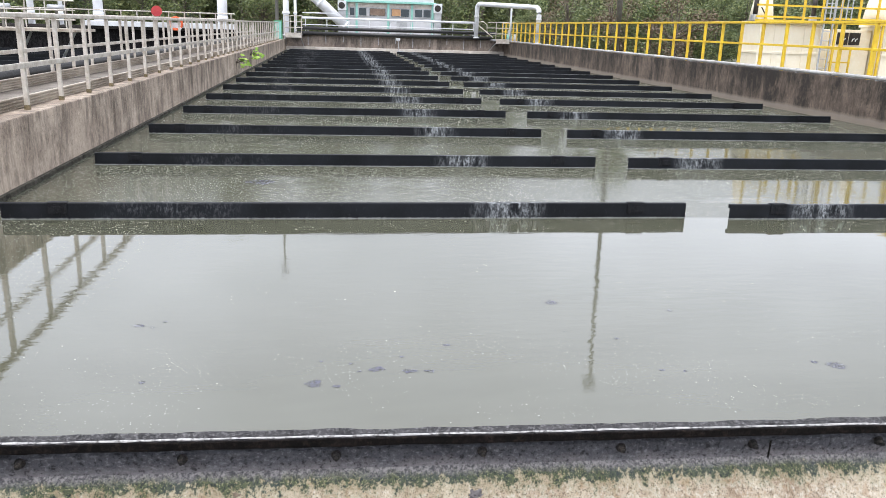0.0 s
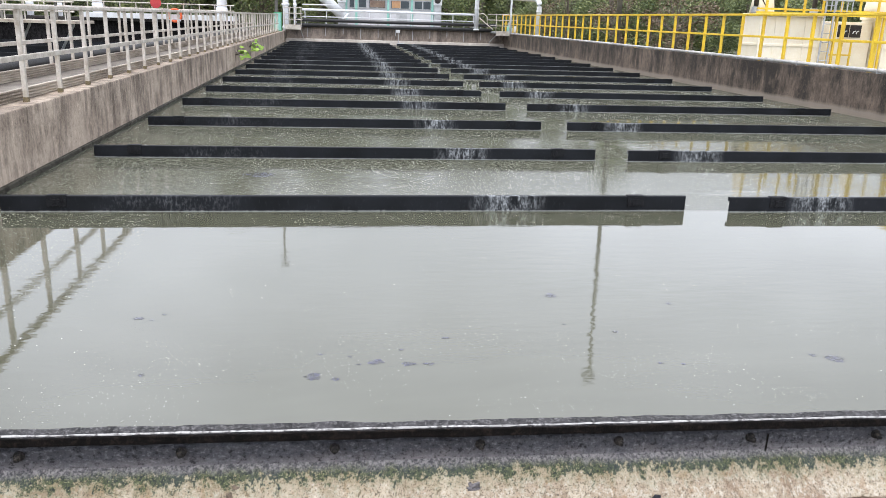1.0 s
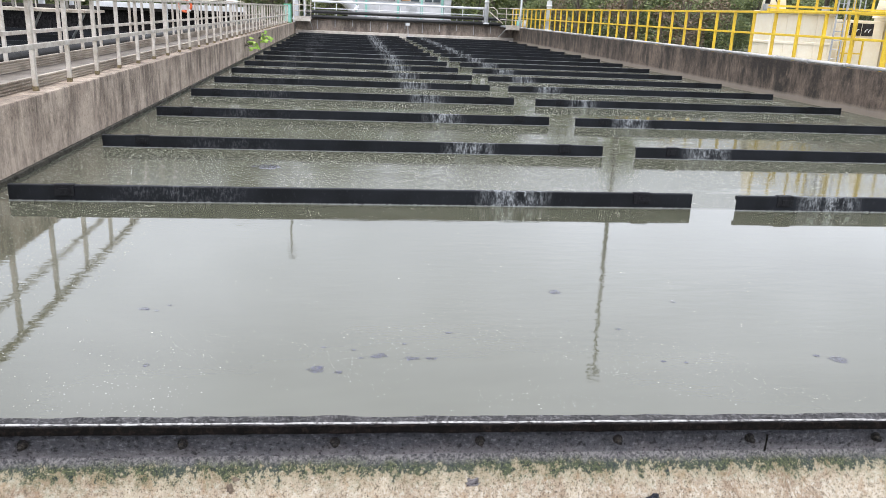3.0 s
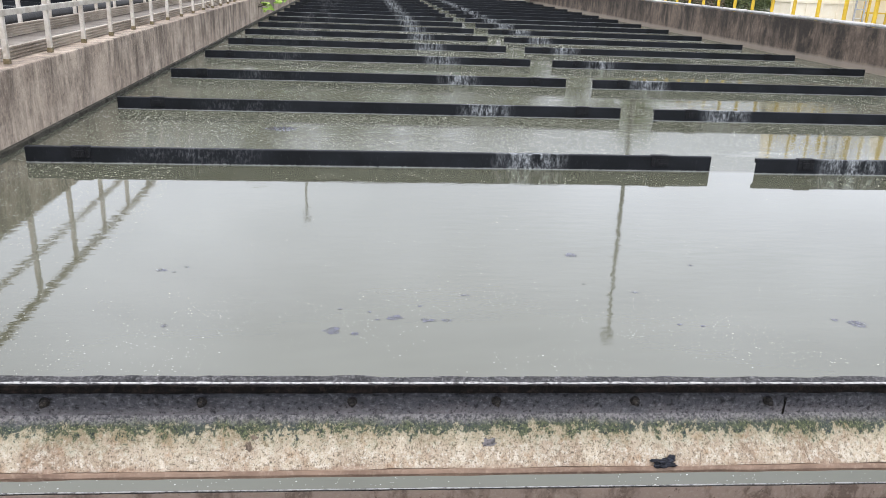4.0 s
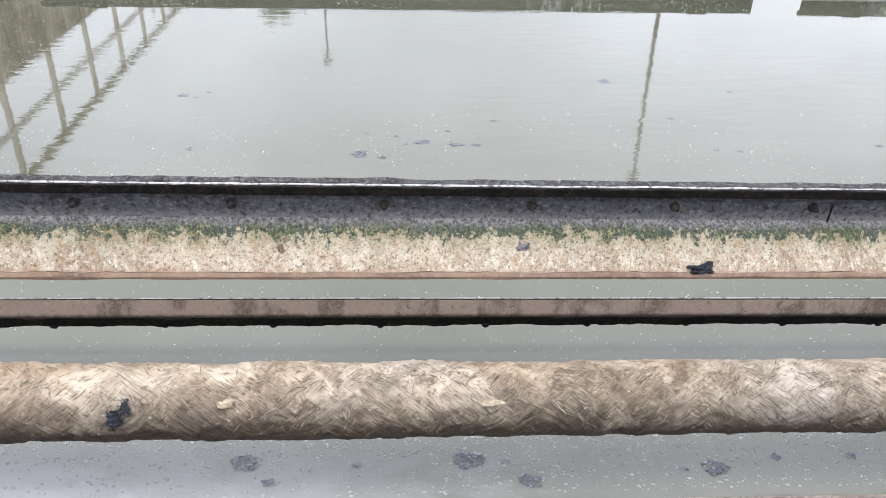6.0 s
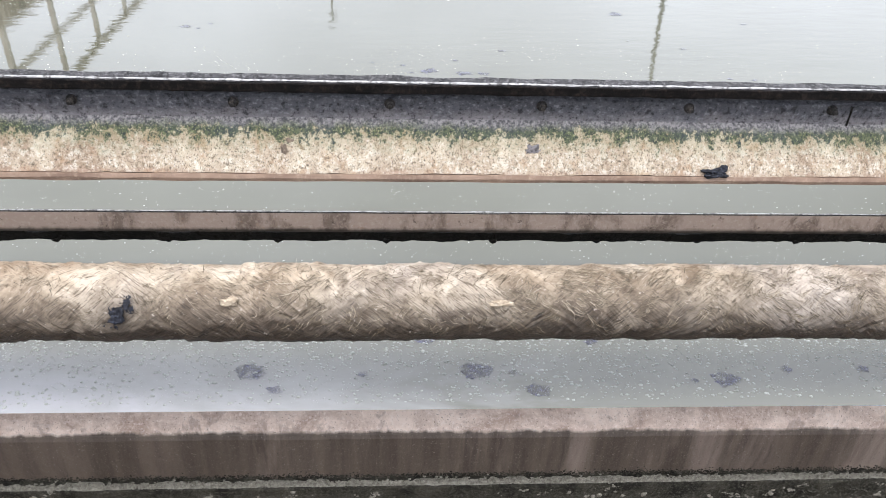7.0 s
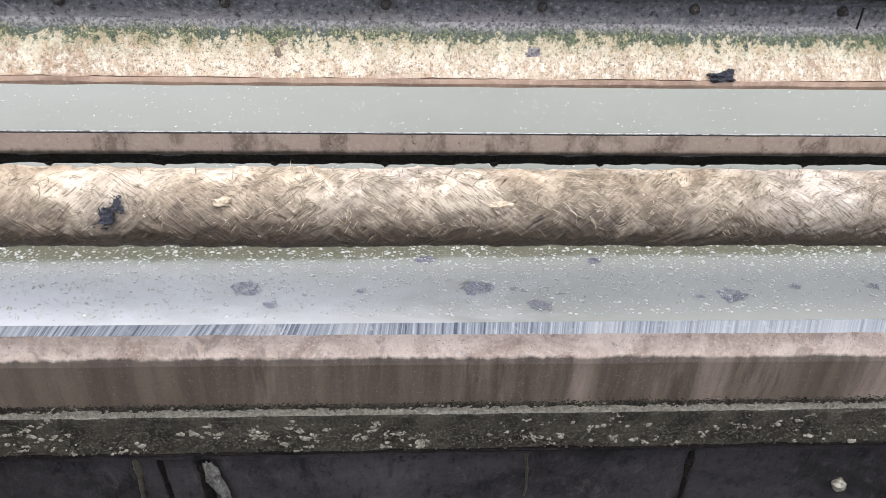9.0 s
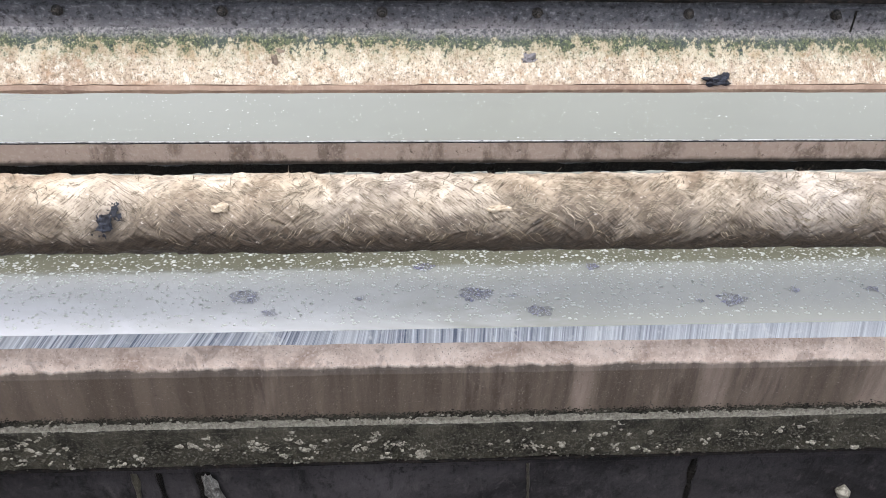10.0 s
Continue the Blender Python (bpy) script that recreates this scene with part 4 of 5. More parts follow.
def blotch(cx, cy, rx, ry, seed, z=0.0, thick=0.002, n=40, ragged=0.5):
    """A thin ragged patch lying flat."""
    bm = bmesh.new()
    rim, top = [], []
    for k in range(n):
        a = 2 * math.pi * k / n
        s = 1 + ragged * noise.noise((math.cos(a) * 1.3, math.sin(a) * 1.3, seed)) + ragged * 0.7 * noise.noise((math.cos(a) * 4, math.sin(a) * 4, seed + 5))
        rim.append(bm.verts.new((cx + rx * s * math.cos(a), cy + ry * s * math.sin(a), z)))
        top.append(bm.verts.new((cx + rx * s * 0.8 * math.cos(a), cy + ry * s * 0.8 * math.sin(a), z + thick)))
    for k in range(n):
        bm.faces.new((rim[k], rim[(k + 1) % n], top[(k + 1) % n], top[k]))
    mid = bm.verts.new((cx, cy, z + thick * 1.2))
    for k in range(n):
        bm.faces.new((top[k], top[(k + 1) % n], mid))
    return bm


# ---- outlet step below the water's edge ----
tray = thing("overflow_plate", "thin steel plate under the water's edge", "plate")
plate_bm = bmesh.new()
q = [(-3.6, EDGE + 0.010 + SKEW * 3.6), (10.8, EDGE + 0.010 - SKEW * 10.8), (10.8, 0.2), (-3.6, 0.2)]
lo, hi = [plate_bm.verts.new((x, y, POOL - 0.006 - 0.02 * x)) for x, y in q], [plate_bm.verts.new((x, y, POOL - 0.002 - 0.02 * x)) for x, y in q]
plate_bm.faces.new(lo)
plate_bm.faces.new(hi)
for k in range(4):
    plate_bm.faces.new((lo[k], lo[(k + 1) % 4], hi[(k + 1) % 4], hi[k]))
part("plate", plate_bm, M["angle"], tray)
solid("rushing_water", sheet(-3.6, 10.8, -0.052, 0.10, -0.430, 1, 6, lambda x, y: 0.315 * ((y + 0.052) / 0.152) ** 0.8), M["rush"], "thin sheet of rushing streaked water", "water", kind="structure")
os_ = thing("outlet_sill", "worn concrete sill with crusted ledge below the overflow", "sill")
part("crest", extrude_x([(-0.050, -0.424), (-0.075, -0.440), (-0.095, -0.460), (-0.106, -0.482), (0.2, -0.482), (0.2, -0.436), (-0.045, -0.436)], -3.6, 10.8, 500, 0.003, seed=21), M["sill"], os_, "pinkish worn crest")
part("face", extrude_x([(-0.090, -0.470), (-0.1065, -0.485), (-0.112, -0.50), (-0.114, -0.60), (-0.110, -0.690), (0.2, -0.690), (0.2, -0.484)], -3.6, 10.8, 400, 0.002, seed=23), M["sill"], os_, "damp brown face with wet runs")
part("ledge", extrude_x([(-0.110, -0.692), (-0.128, -0.699), (-0.136, -0.715), (-0.132, -0.80), (-0.126, -0.886), (0.2, -0.886), (0.2, -0.692)], -3.6, 10.8, 900, 0.006, seed=25), M["crust"], os_, "crusted dark ledge")
part("crust_ridge", extrude_x([(-0.112, -0.694), (-0.131, -0.6965), (-0.1375, -0.6995), (-0.1355, -0.7025), (-0.112, -0.7045)], -3.6, 10.8, 2600, 0.005, seed=27), M["mineral"], os_, "pale crusted ridge")
part("bottom_edge", extrude_x([(-0.132, -0.887), (-0.136, -0.890), (-0.135, -0.895), (0.1, -0.895), (0.1, -0.887)], -3.6, 10.8, 200, 0.0015, seed=29), M["lip"], os_, "dark steel edge under the ledge")
wo_ob = thing("wall_outlet", "blackened wet wall under the outlet sill", "wall", kind="structure")
part("wall_face", box(WL, WR, -0.085, 0.3, LOW, -0.70), M["dark_wall"], wo_ob)
band_ob = part("upper_band", extrude_x([(-0.0855, -0.960), (-0.094, -0.958), (-0.096, -0.952), (-0.096, -0.86), (-0.0855, -0.86)], -3.6, 10.8, 300, 0.002, seed=33), M["dark_wall"], wo_ob)
band_ob.rotation_euler.y = 0.031


def lumps(n, seed):
    """Rounded mineral beads grown together in clusters, with single large ones."""
    rnd = random.Random(seed)
    bm = bmesh.new()
    base = bmesh.new()
    bmesh.ops.create_icosphere(base, subdivisions=2, radius=1)
    vs = [v.co.copy() for v in base.verts]
    fs = [[v.index for v in f.verts] for f in base.faces]
    base.free()
    done = 0
    while done < n:
        x, z = rnd.uniform(-1.9, 1.6), -0.715 - 0.155 * rnd.random() ** 0.8
        if noise.noise((x * 5, z * 12, 3)) < 0.0 and rnd.random() < 0.85:
            continue
        large = rnd.uniform(0.7, 1.25)
        for k in range(rnd.choice((1, 2, 4, 7, 10, 14))):
            r = rnd.uniform(0.0022, 0.0052) * large * (1.5 if rnd.random() < 0.12 else 1)
            x, z = x + rnd.uniform(-0.011, 0.012), min(-0.706, max(-0.880, z + rnd.gauss(0, 0.0045)))
            seedling = Vector((x * 40, z * 40, seed))
            made = []
            for v in vs:
                q = r * (1 + 0.22 * noise.noise(v * 1.4 + seedling))
                made.append(bm.verts.new((x + v.x * q * 1.15, -0.1315 + v.y * q, z + v.z * q)))
            for f in fs:
                bm.faces.new([made[j] for j in f])
            done += 1
    return bm


def pits(n, seed, z0, spread, y0, big):
    """Small crumbs strewn along a line of the sill."""
    rnd = random.Random(seed)
    vs, fs = [], []
    for k in range(n):
        x, r = rnd.uniform(-1.9, 1.7), rnd.uniform(0.0015, big)
        z = z0 + (abs(rnd.gauss(0, spread)) if spread > 0 else rnd.uniform(spread, 0))
        base = len(vs)
        for j in range(5):
            t = 2 * math.pi * j / 5 + k
            vs.append((x + r * 1.4 * math.cos(t), y0, z + r * math.sin(t)))
        vs.append((x, y0 - 0.003 - r * 0.8, z + r * 0.3))
        fs += [(base + j, base + (j + 1) % 5, base + 5) for j in range(5)]
    bm = bmesh.new()
    made = [bm.verts.new(v) for v in vs]
    for f in fs:
        bm.faces.new([made[j] for j in f])
    return bm


tagged(part("crumbs", pits(3400, 9, -0.690, 0.011, -0.1095, 0.0042), M["crust"], os_, "dark crumbs of dirt"), kind="stuff")
tagged(part("ridge_crumbs", pits(5000, 12, -0.704, 0.012, -0.132, 0.0052), M["mineral"], os_, "pale mineral crumbs"), kind="stuff")
tagged(part("ledge_crumbs", pits(3000, 14, -0.705, -0.178, -0.1315, 0.0045), M["ledge_crumb"], os_, "dull olive crumbs"), kind="stuff")
tagged(part("mineral_lumps", lumps(1250, 5), M["mineral"], os_, "pale mineral lumps", smooth=True), kind="stuff")

# the near members all lean a little down to one side
nb.rotation_euler.y = 0.0178
cb.rotation_euler.y = 0.0205
wp.rotation_euler.y = 0.0245
os_.rotation_euler.y = 0.031
bpy.data.objects["rushing_water"].rotation_euler.y = 0.029

# ---- far end: pipes, platforms, building ----
fp = thing("far_pipes", "two dark pipes along the end wall on brackets", "pipe")
part("lower_pipe", tubes([(-3.0, FAR - 0.20, 1.12), (10.0, FAR - 0.20, 1.12)], 0.12, 16), M["black_pipe"], fp, smooth=True)
part("upper_pipe", tubes([(-3.0, FAR + 0.05, 1.44), (10.4, FAR + 0.05, 1.44)], 0.11, 16), M["black_pipe"], fp, smooth=True)
for i in range(11):
    x = -2.2 + i * 1.15
    part("hanger", box(x - 0.02, x + 0.02, FAR - 0.075, FAR - 0.064, 0.35 + 0.25 * ((i * 7) % 3) / 2, 1.02), M["galv"], fp)
    part("bracket", box(x - 0.03, x + 0.03, FAR - 0.05, FAR + 0.12, 1.054, 1.34), M["galv"], fp)
wr = thing("white_pipe_rail", "long white pipe on posts behind the end wall", "pipe")
part("run", tubes([(-2.6, 52.9, 2.10), (9.2, 52.9, 2.10)], 0.075, 14), M["white_pipe"], wr, smooth=True)
for i in range(9):
    part("post", tubes([(-2.4 + i * 1.42, 52.9, 0.25), (-2.4 + i * 1.42, 52.9, 2.04)], 0.03, 10), M["white_pipe"], wr)
part("lower_run", tubes([(-2.6, 52.9, 1.66), (9.2, 52.9, 1.66)], 0.03, 10), M["white_pipe"], wr, smooth=True)
part("rail_run", tubes([(-2.6, 53.1, 2.42), (-0.2, 53.1, 2.42)], 0.035, 10), M["white_pipe"], wr, smooth=True)
gp = thing("level_gauge", "small white gauge box on a post at the end wall", "gauge")
part("post", tubes([(3.78, FAR - 0.42, -0.3), (3.70, FAR - 0.42, 0.80)], 0.025, 8), M["galv"], gp)
part("gauge_box", box(3.56, 3.82, FAR - 0.52, FAR - 0.38, 0.80, 0.98, 0.02), M["white_pipe"], gp)
part("foot", box(3.62, 4.05, FAR - 0.62, FAR - 0.37, -0.2, 0.14, 0.03), M["galv"], gp)


def platform(x0, x1, y0, y1, z, label, group="end platforms"):
    ob = thing("platform", label, "platform", group)
    part("deck", box(x0, x1, y0, y1, z - 0.10, z, 0.01), M["galv"], ob)
    part("edge_beam", box(x0 + 0.01, x1 - 0.01, y0 - 0.02, y0 - 0.002, z - 0.24, z + 0.06, 0.005), M["alu"], ob)
    n = max(2, int((x1 - x0) / 0.35))
    for i in range(n + 1):
        x = x0 + (x1 - x0) * i / n
        part("post", tubes([(x, y0 + 0.03, z), (x, y0 + 0.03, z + 1.1)], 0.024, 8), M["alu"], ob)
    for h in (0.38, 0.74, 1.1):
        part("rail", tubes([(x0, y0 + 0.03, z + h), (x1, y0 + 0.03, z + h)], 0.024, 8), M["alu"], ob)
        for x in (x0, x1):
            part("side_rail", tubes([(x, y0 + 0.03, z + h), (x, y1, z + h)], 0.024, 8), M["alu"], ob)
    part("brace", tubes([(x0 + 0.05, y0 + 0.1, z - 0.2), (x0 - 0.05, FAR, z - 0.75)], 0.03, 8), M["galv"], ob)
    part("brace", tubes([(x1 - 0.05, y0 + 0.1, z - 0.2), (x1 + 0.05, FAR, z - 0.75)], 0.03, 8), M["galv"], ob)
    return ob


platform(-3.60, -2.55, 50.2, 52.6, 1.08, "grey metal platform with tube railing beside the end wall")
platform(9.95, 11.30, 49.8, 52.6, 1.06, "grey metal platform with curved tube railing beside the end wall")
st = thing("handrail_loop", "bent tube handrail at the platform", "handrail")
part("loop", tubes([(9.0, 52.6, 1.1), (9.05, 52.6, 1.9), (9.2, 52.6, 2.15), (9.6, 52.6, 2.2), (9.85, 52.6, 2.0), (9.9, 52.6, 1.1)], 0.03, 8), M["alu"], st, smooth=True)
part("slope", tubes([(9.0, 52.2, 2.1), (9.9, 50.6, 1.2)], 0.03, 8), M["alu"], st, smooth=True)
vb = thing("valve_unit", "grey-green valve unit on the platform", "valve")
part("valve_body", tubes([(11.0, 50.6, 1.06), (11.0, 50.6, 1.35), (11.0, 50.6, 1.5)], [0.17, 0.17, 0.09], 14), M["teal"], vb, smooth=True)
part("valve_head", box(10.9, 11.1, 50.5, 50.7, 1.5, 1.68, 0.03), M["galv"], vb)
part("valve_bonnet", tubes([(11.25, 50.1, 1.06), (11.25, 50.1, 1.3), (11.25, 50.1, 1.42)], [0.22, 0.2, 0.06], 14), M["white_pipe"], vb, smooth=True)


def bend(p, q, r, c, n=6):
    """Points of a rounded corner at c between p and q."""
    p, q, c = Vector(p), Vector(q), Vector(c)
    a, b = c + (p - c).normalized() * r, c + (q - c).normalized() * r
    return [a.lerp(c, t).lerp(c.lerp(b, t), t) for t in (i / n for i in range(n + 1))]


gt = thing("pipe_arch", "white painted pipe bent into a tall arch", "pipe")
A, B = Vector((8.93, 51.5, 1.1)), Vector((11.45, 44.7, 0.95))
C, D = Vector((8.93, 51.5, 3.32)), Vector((11.45, 44.7, 3.02))
part("arch", tubes([A, *bend(A, D, 0.4, C), *bend(C, B, 0.4, D), B], 0.145, 16), M["white_pipe"], gt, smooth=True)
for p in (A, B):
    part("flange", tubes([p, p + Vector((0, 0, 0.08))], 0.21, 16), M["white_pipe"], gt, smooth=True)
    part("joint_ring", tubes([p + Vector((0, 0, 1.35)), p + Vector((0, 0, 1.45))], 0.17, 16), M["white_pipe"], gt, smooth=True)
part("support", tubes([(10.5, 48, 1.05), (10.5, 48, 3.05)], 0.06, 10), M["white_pipe"], gt, smooth=True)
dg = thing("sloping_pipe", "large white pipe sloping down behind the end wall", "pipe")
part("run", tubes([(-3.6, 56, 3.85), (-2.3, 56, 3.75), (-1.75, 56, 3.45), (0.35, 56, 1.55)], 0.36, 18), M["white_pipe"], dg, smooth=True)
part("support", box(-0.1, 0.5, 55.8, 56.2, 0.2, 1.35), M["galv"], dg)
part("flange", tubes([(0.2, 56, 1.68), (0.32, 56, 1.58)], 0.44, 18), M["white_pipe"], dg, smooth=True)
part("joint_ring", tubes([(-1.52, 56, 3.24), (-1.40, 56, 3.13)], 0.40, 18), M["white_pipe"], dg, smooth=True)
for x, y, r, z in ((-3.65, 52.8, 0.19, 5.2), (-3.05, 52.85, 0.09, 5.0)):
    sp = thing("stand_pipe", "white upright pipe by the end platform", "pipe", "stand pipes")
    part("run", tubes([(x, y, -0.2), (x, y, z)], r, 14), M["white_pipe"], sp, smooth=True)
    part("collar", tubes([(x, y, 2.3), (x, y, 2.45)], r * 1.35, 14), M["white_pipe"], sp, smooth=True)
    part("flange", tubes([(x, y, 0.9), (x, y, 0.98)], r * 1.5, 14), M["white_pipe"], sp, smooth=True)
gc = thing("green_cabinet", "small green metal cabinet at the end of the walkway", "cabinet")
part("body", box(-4.15, -3.68, 48.9, 49.3, 0.70, 1.86, 0.02), M["green"], gc)
part("door", box(-4.10, -3.73, 48.872, 48.898, 0.78, 1.80, 0.008), M["teal"], gc)
for x, y, r in ((-13.62, 46.0, 0.26), (-7.3, 49.5, 0.30), (-16.5, 44.0, 0.17), (-14.95, 43.9, 0.11)):
    wc = thing("white_column", "white painted vent pipe with a collar", "pipe", "white vent pipes")
    part("shaft", tubes([(x, y, -0.2), (x, y, 5.5)], r, 18), M["white_pipe"], wc, smooth=True)
    part("collar", tubes([(x, y, 1.75), (x, y, 2.02)], r * 1.12, 18), M["white_pipe"], wc, smooth=True)

# lamp masts
for x, y, h in ((11.62, 31.6, 14.6), (-4.35, 54.2, 15.7)):
    lm = thing("lamp_mast", "tall grey steel lamp mast", "lamp mast", "lamp masts", at=(x, y, 0))
    part("mast", tubes([(0, 0, 0.2), (0.03, 0, h * 0.5), (0.12, 0, h)], [0.125, 0.095, 0.065], 12), M["mast"], lm, smooth=True)
    part("head", box(-0.18, 0.42, -0.14, 0.14, h, h + 0.30, 0.04), M["mast"], lm)
    part("foot_plate", box(-0.25, 0.25, -0.25, 0.25, 0.2, 0.24), M["galv"], lm)


def building():
    b = thing("control_building", "grey panelled building with teal frame and dark windows", "building")
    x0, x1, y, z0, z1 = 0.40, 7.05, 60.0, 0.25, 6.2
    part("wall", box(x0, x1, y, y + 6, z0, z1), M["grey_panel"], b)
    part("roof", box(x0 - 0.4, x1 + 0.4, y - 0.4, y + 6.4, z1, z1 + 0.25, 0.03), M["teal"], b)
    part("ledge", box(x0 - 0.15, x1 + 0.15, y - 0.25, y - 0.004, 3.36, 3.52, 0.02), M["teal"], b)
    for x in (x0, x0 + 0.75, 3.55, 5.35, x1 - 0.12):
        part("column", box(x - 0.06, x + 0.1, y - 0.12, y - 0.004, z0, 3.36), M["teal"], b)
    part("upper_panel", box(x0, x1, y - 0.05, y - 0.003, 3.04, 3.355), M["pale_ledge"], b)
    for i, (a, c) in enumerate(((0.62, 1.05), (1.3, 1.95), (2.1, 3.4), (3.75, 5.2), (5.55, 6.85))):
        w = part("window", box(a, c, y - 0.06, y - 0.004, 2.38, 3.02), M["galv"], b)
        n = 2 if c - a > 1 else 1
        for k in range(n):
            p0, p1 = a + 0.05 + k * (c - a) / n, a + (k + 1) * (c - a) / n - 0.05
            part("pane", box(p0, p1, y - 0.068, y - 0.062, 2.43, 2.97), M["glass"], w)
        if i in (2, 3):
            part("blind", box(a + 0.1, a + (1.2 if i == 2 else 0.75), y - 0.074, y - 0.070, 2.46, 2.95), M["blind"] if i == 3 else M["rust_edge"], w, "drawn orange blind")
    for a, c in ((0.55, 3.5), (3.7, 5.25), (5.5, 6.95)):
        part("lower_panel", box(a, c, y - 0.04, y - 0.004, 1.0, 2.2), M["grey_panel"], b)
    part("door", box(4.2, 5.0, y - 0.07, y - 0.042, 0.3, 2.18), M["galv"], b)


building()
for x in (0.10, 7.35):
    ac = thing("cooling_unit", "white outdoor cooling unit beside the building", "cooling unit", "cooling units")
    part("casing", box(x - 0.35, x + 0.3, 59.6, 60.0, 2.75, 3.45, 0.03), M["white_pipe"], ac)
    part("fan", tubes([(x - 0.05, 59.594, 3.1), (x - 0.05, 59.585, 3.1)], 0.24, 18), M["dark"], ac)
    part("stand", box(x - 0.3, x + 0.25, 59.65, 59.98, 0.2, 2.75), M["galv"], ac)

# side basin bridge
br = thing("side_bridge", "pale bridge with tube railing across the neighbouring basin", "bridge")
part("beam", box(-13.5, -5.7, 42.3, 43.6, 1.30, 1.56, 0.02), M["white_pipe"], br)
part("girder", box(-20, -5.7, 42.5, 43.5, 1.154, 1.298, 0.01), M["dark"], br)
for i in range(18):
    x = -19.5 + i * 0.8
    part("post", tubes([(x, 42.4, 1.5), (x, 42.4, 2.1)], 0.025, 8), M["alu"], br)
for z in (1.82, 2.1):
    part("rail", tubes([(-20, 42.4, z), (-5.7, 42.4, z)], 0.025, 8), M["alu"], br)
pf = thing("side_platform", "raised metal platform with railing over the neighbouring basin", "platform")
part("deck", box(-20, -10.2, 30.5, 33, 1.15, 1.26, 0.01), M["toe"], pf)
for i in range(14):
    part("post", tubes([(-19.9 + i * 0.72, 30.55, 1.26), (-19.9 + i * 0.72, 30.55, 2.3)], 0.025, 8), M["alu"], pf)
for z in (1.6, 1.95, 2.3):
    part("rail", tubes([(-20, 30.55, z), (-10.2, 30.55, z)], 0.025, 8), M["alu"], pf)
for x in (-18, -15, -12, -10.4):
    part("strut", tubes([(x, 31, 1.12), (x - 0.9, 32, 0.0)], 0.05, 8), M["galv"], pf)
for i in range(2):
    mt = thing("pump_motor", "grey motor on the side platform", "motor", "side motors", at=(-13.2 + i * 2.0, 31.6, 1.26))
    part("motor_body", tubes([(-0.30, 0, 0.78), (0.30, 0, 0.78)], 0.12, 14), M["galv"], mt, smooth=True)
    part("stand", box(-0.04, 0.04, -0.04, 0.04, 0, 0.68, 0.01), M["mast"], mt)


def ring():
    bm = bmesh.new()
    n, k = 36, 12
    v = [[bm.verts.new(((0.31 + 0.062 * math.cos(2 * math.pi * j / k)) * math.cos(2 * math.pi * i / n), 0.07 * math.sin(2 * math.pi * j / k), (0.31 + 0.062 * math.cos(2 * math.pi * j / k)) * math.sin(2 * math.pi * i / n))) for j in range(k)] for i in range(n)]
    for i in range(n):
        for j in range(k):
            bm.faces.new((v[i][j], v[(i + 1) % n][j], v[(i + 1) % n][(j + 1) % k], v[i][(j + 1) % k]))
    return bm


lr = thing("life_ring", "orange life ring hung on the bridge railing", "life ring", at=(-8.72, 42.2, 1.52))
part("ring", ring(), M["orange"], lr, smooth=True)
for a in (45, 135, 225, 315):
    bm = box(0.24, 0.38, -0.08, 0.08, -0.05, 0.05, 0.02)
    bmesh.ops.rotate(bm, verts=bm.verts, matrix=Matrix.Rotation(radians(a), 3, "Y"))
    part("band", bm, M["white_pipe"], lr, "white band")
rs = thing("red_disc_sign", "round red sign on a post", "sign", at=(-9.6, 41.9, 0))
part("disc", tubes([(0, 0, 2.12), (0, 0.03, 2.12)], 0.27, 28), M["red"], rs)
part("post", tubes([(0, 0.06, -0.3), (0, 0.06, 2.3)], 0.03, 8), M["galv"], rs)


# ---- right: cream process tanks behind the yellow railing ----
def cream_tank(x0, x1, y0, y1, z1, label, stack):
    t = thing("process_tank", label, "tank", "cream process tanks")
    part("body", box(x0, x1, y0, y1, 0.25, z1, 0.02), M["cream"], t)
    part("rim", box(x0 - 0.05, x1 + 0.05, y0 - 0.05, y1 + 0.05, z1, z1 + 0.09, 0.015), M["cream"], t)
    part("band", box(x0 - 0.035, x1 + 0.035, y0 - 0.035, y1 + 0.035, 1.22, 1.30, 0.01), M["cream"], t)
    n = 4
    for i in range(n + 1):
        x = x0 + (x1 - x0) * i / n
        part("rib", box(x - 0.03, x + 0.03, y0 - 0.03, y0 - 0.002, 0.26, z1 - 0.01, 0.006), M["cream"], t)
    cx, cy = (x0 + x1) / 2 + stack, (y0 + y1) / 2
    part("stack_cone", tubes([(cx, cy, z1 + 0.09), (cx, cy, z1 + 0.5), (cx, cy, z1 + 1.9)], [0.42, 0.36, 0.12], 20), M["cream"], t, smooth=True)
    return t


cream_tank(13.95, 16.14, 24.0, 25.2, 2.2, "cream panelled process tank with a conical stack", -0.80)
cream_tank(18.6, 21.6, 24.0, 25.4, 2.2, "cream panelled process tank with a conical stack", -1.5)
pu = thing("fan_housing", "cream housing with two dark square fan grilles", "fan housing")
part("body", box(16.85, 18.5, 24.6, 26.0, 0.25, 2.1, 0.02), M["cream"], pu)
for x in (17.2, 17.66):
    part("grille", box(x, x + 0.42, 24.57, 24.598, 1.58, 2.0), M["dark"], pu, "dark square fan grille")
    for k in range(2):
        part("blade", tubes([(x + 0.10 + k * 0.13, 24.55, 1.70), (x + 0.13 + k * 0.13, 24.55, 1.78), (x + 0.20 + k * 0.12, 24.55, 1.80)], 0.016, 6), M["white_pipe"], pu)
yt = thing("yellow_platform", "yellow railing and ladder over the process tanks", "railing")
for z in (2.43, 2.80, 3.5):
    part("rail", box(13.6, 21.6, 23.72, 23.78, z - 0.03, z + 0.03), M["yellow"], yt)
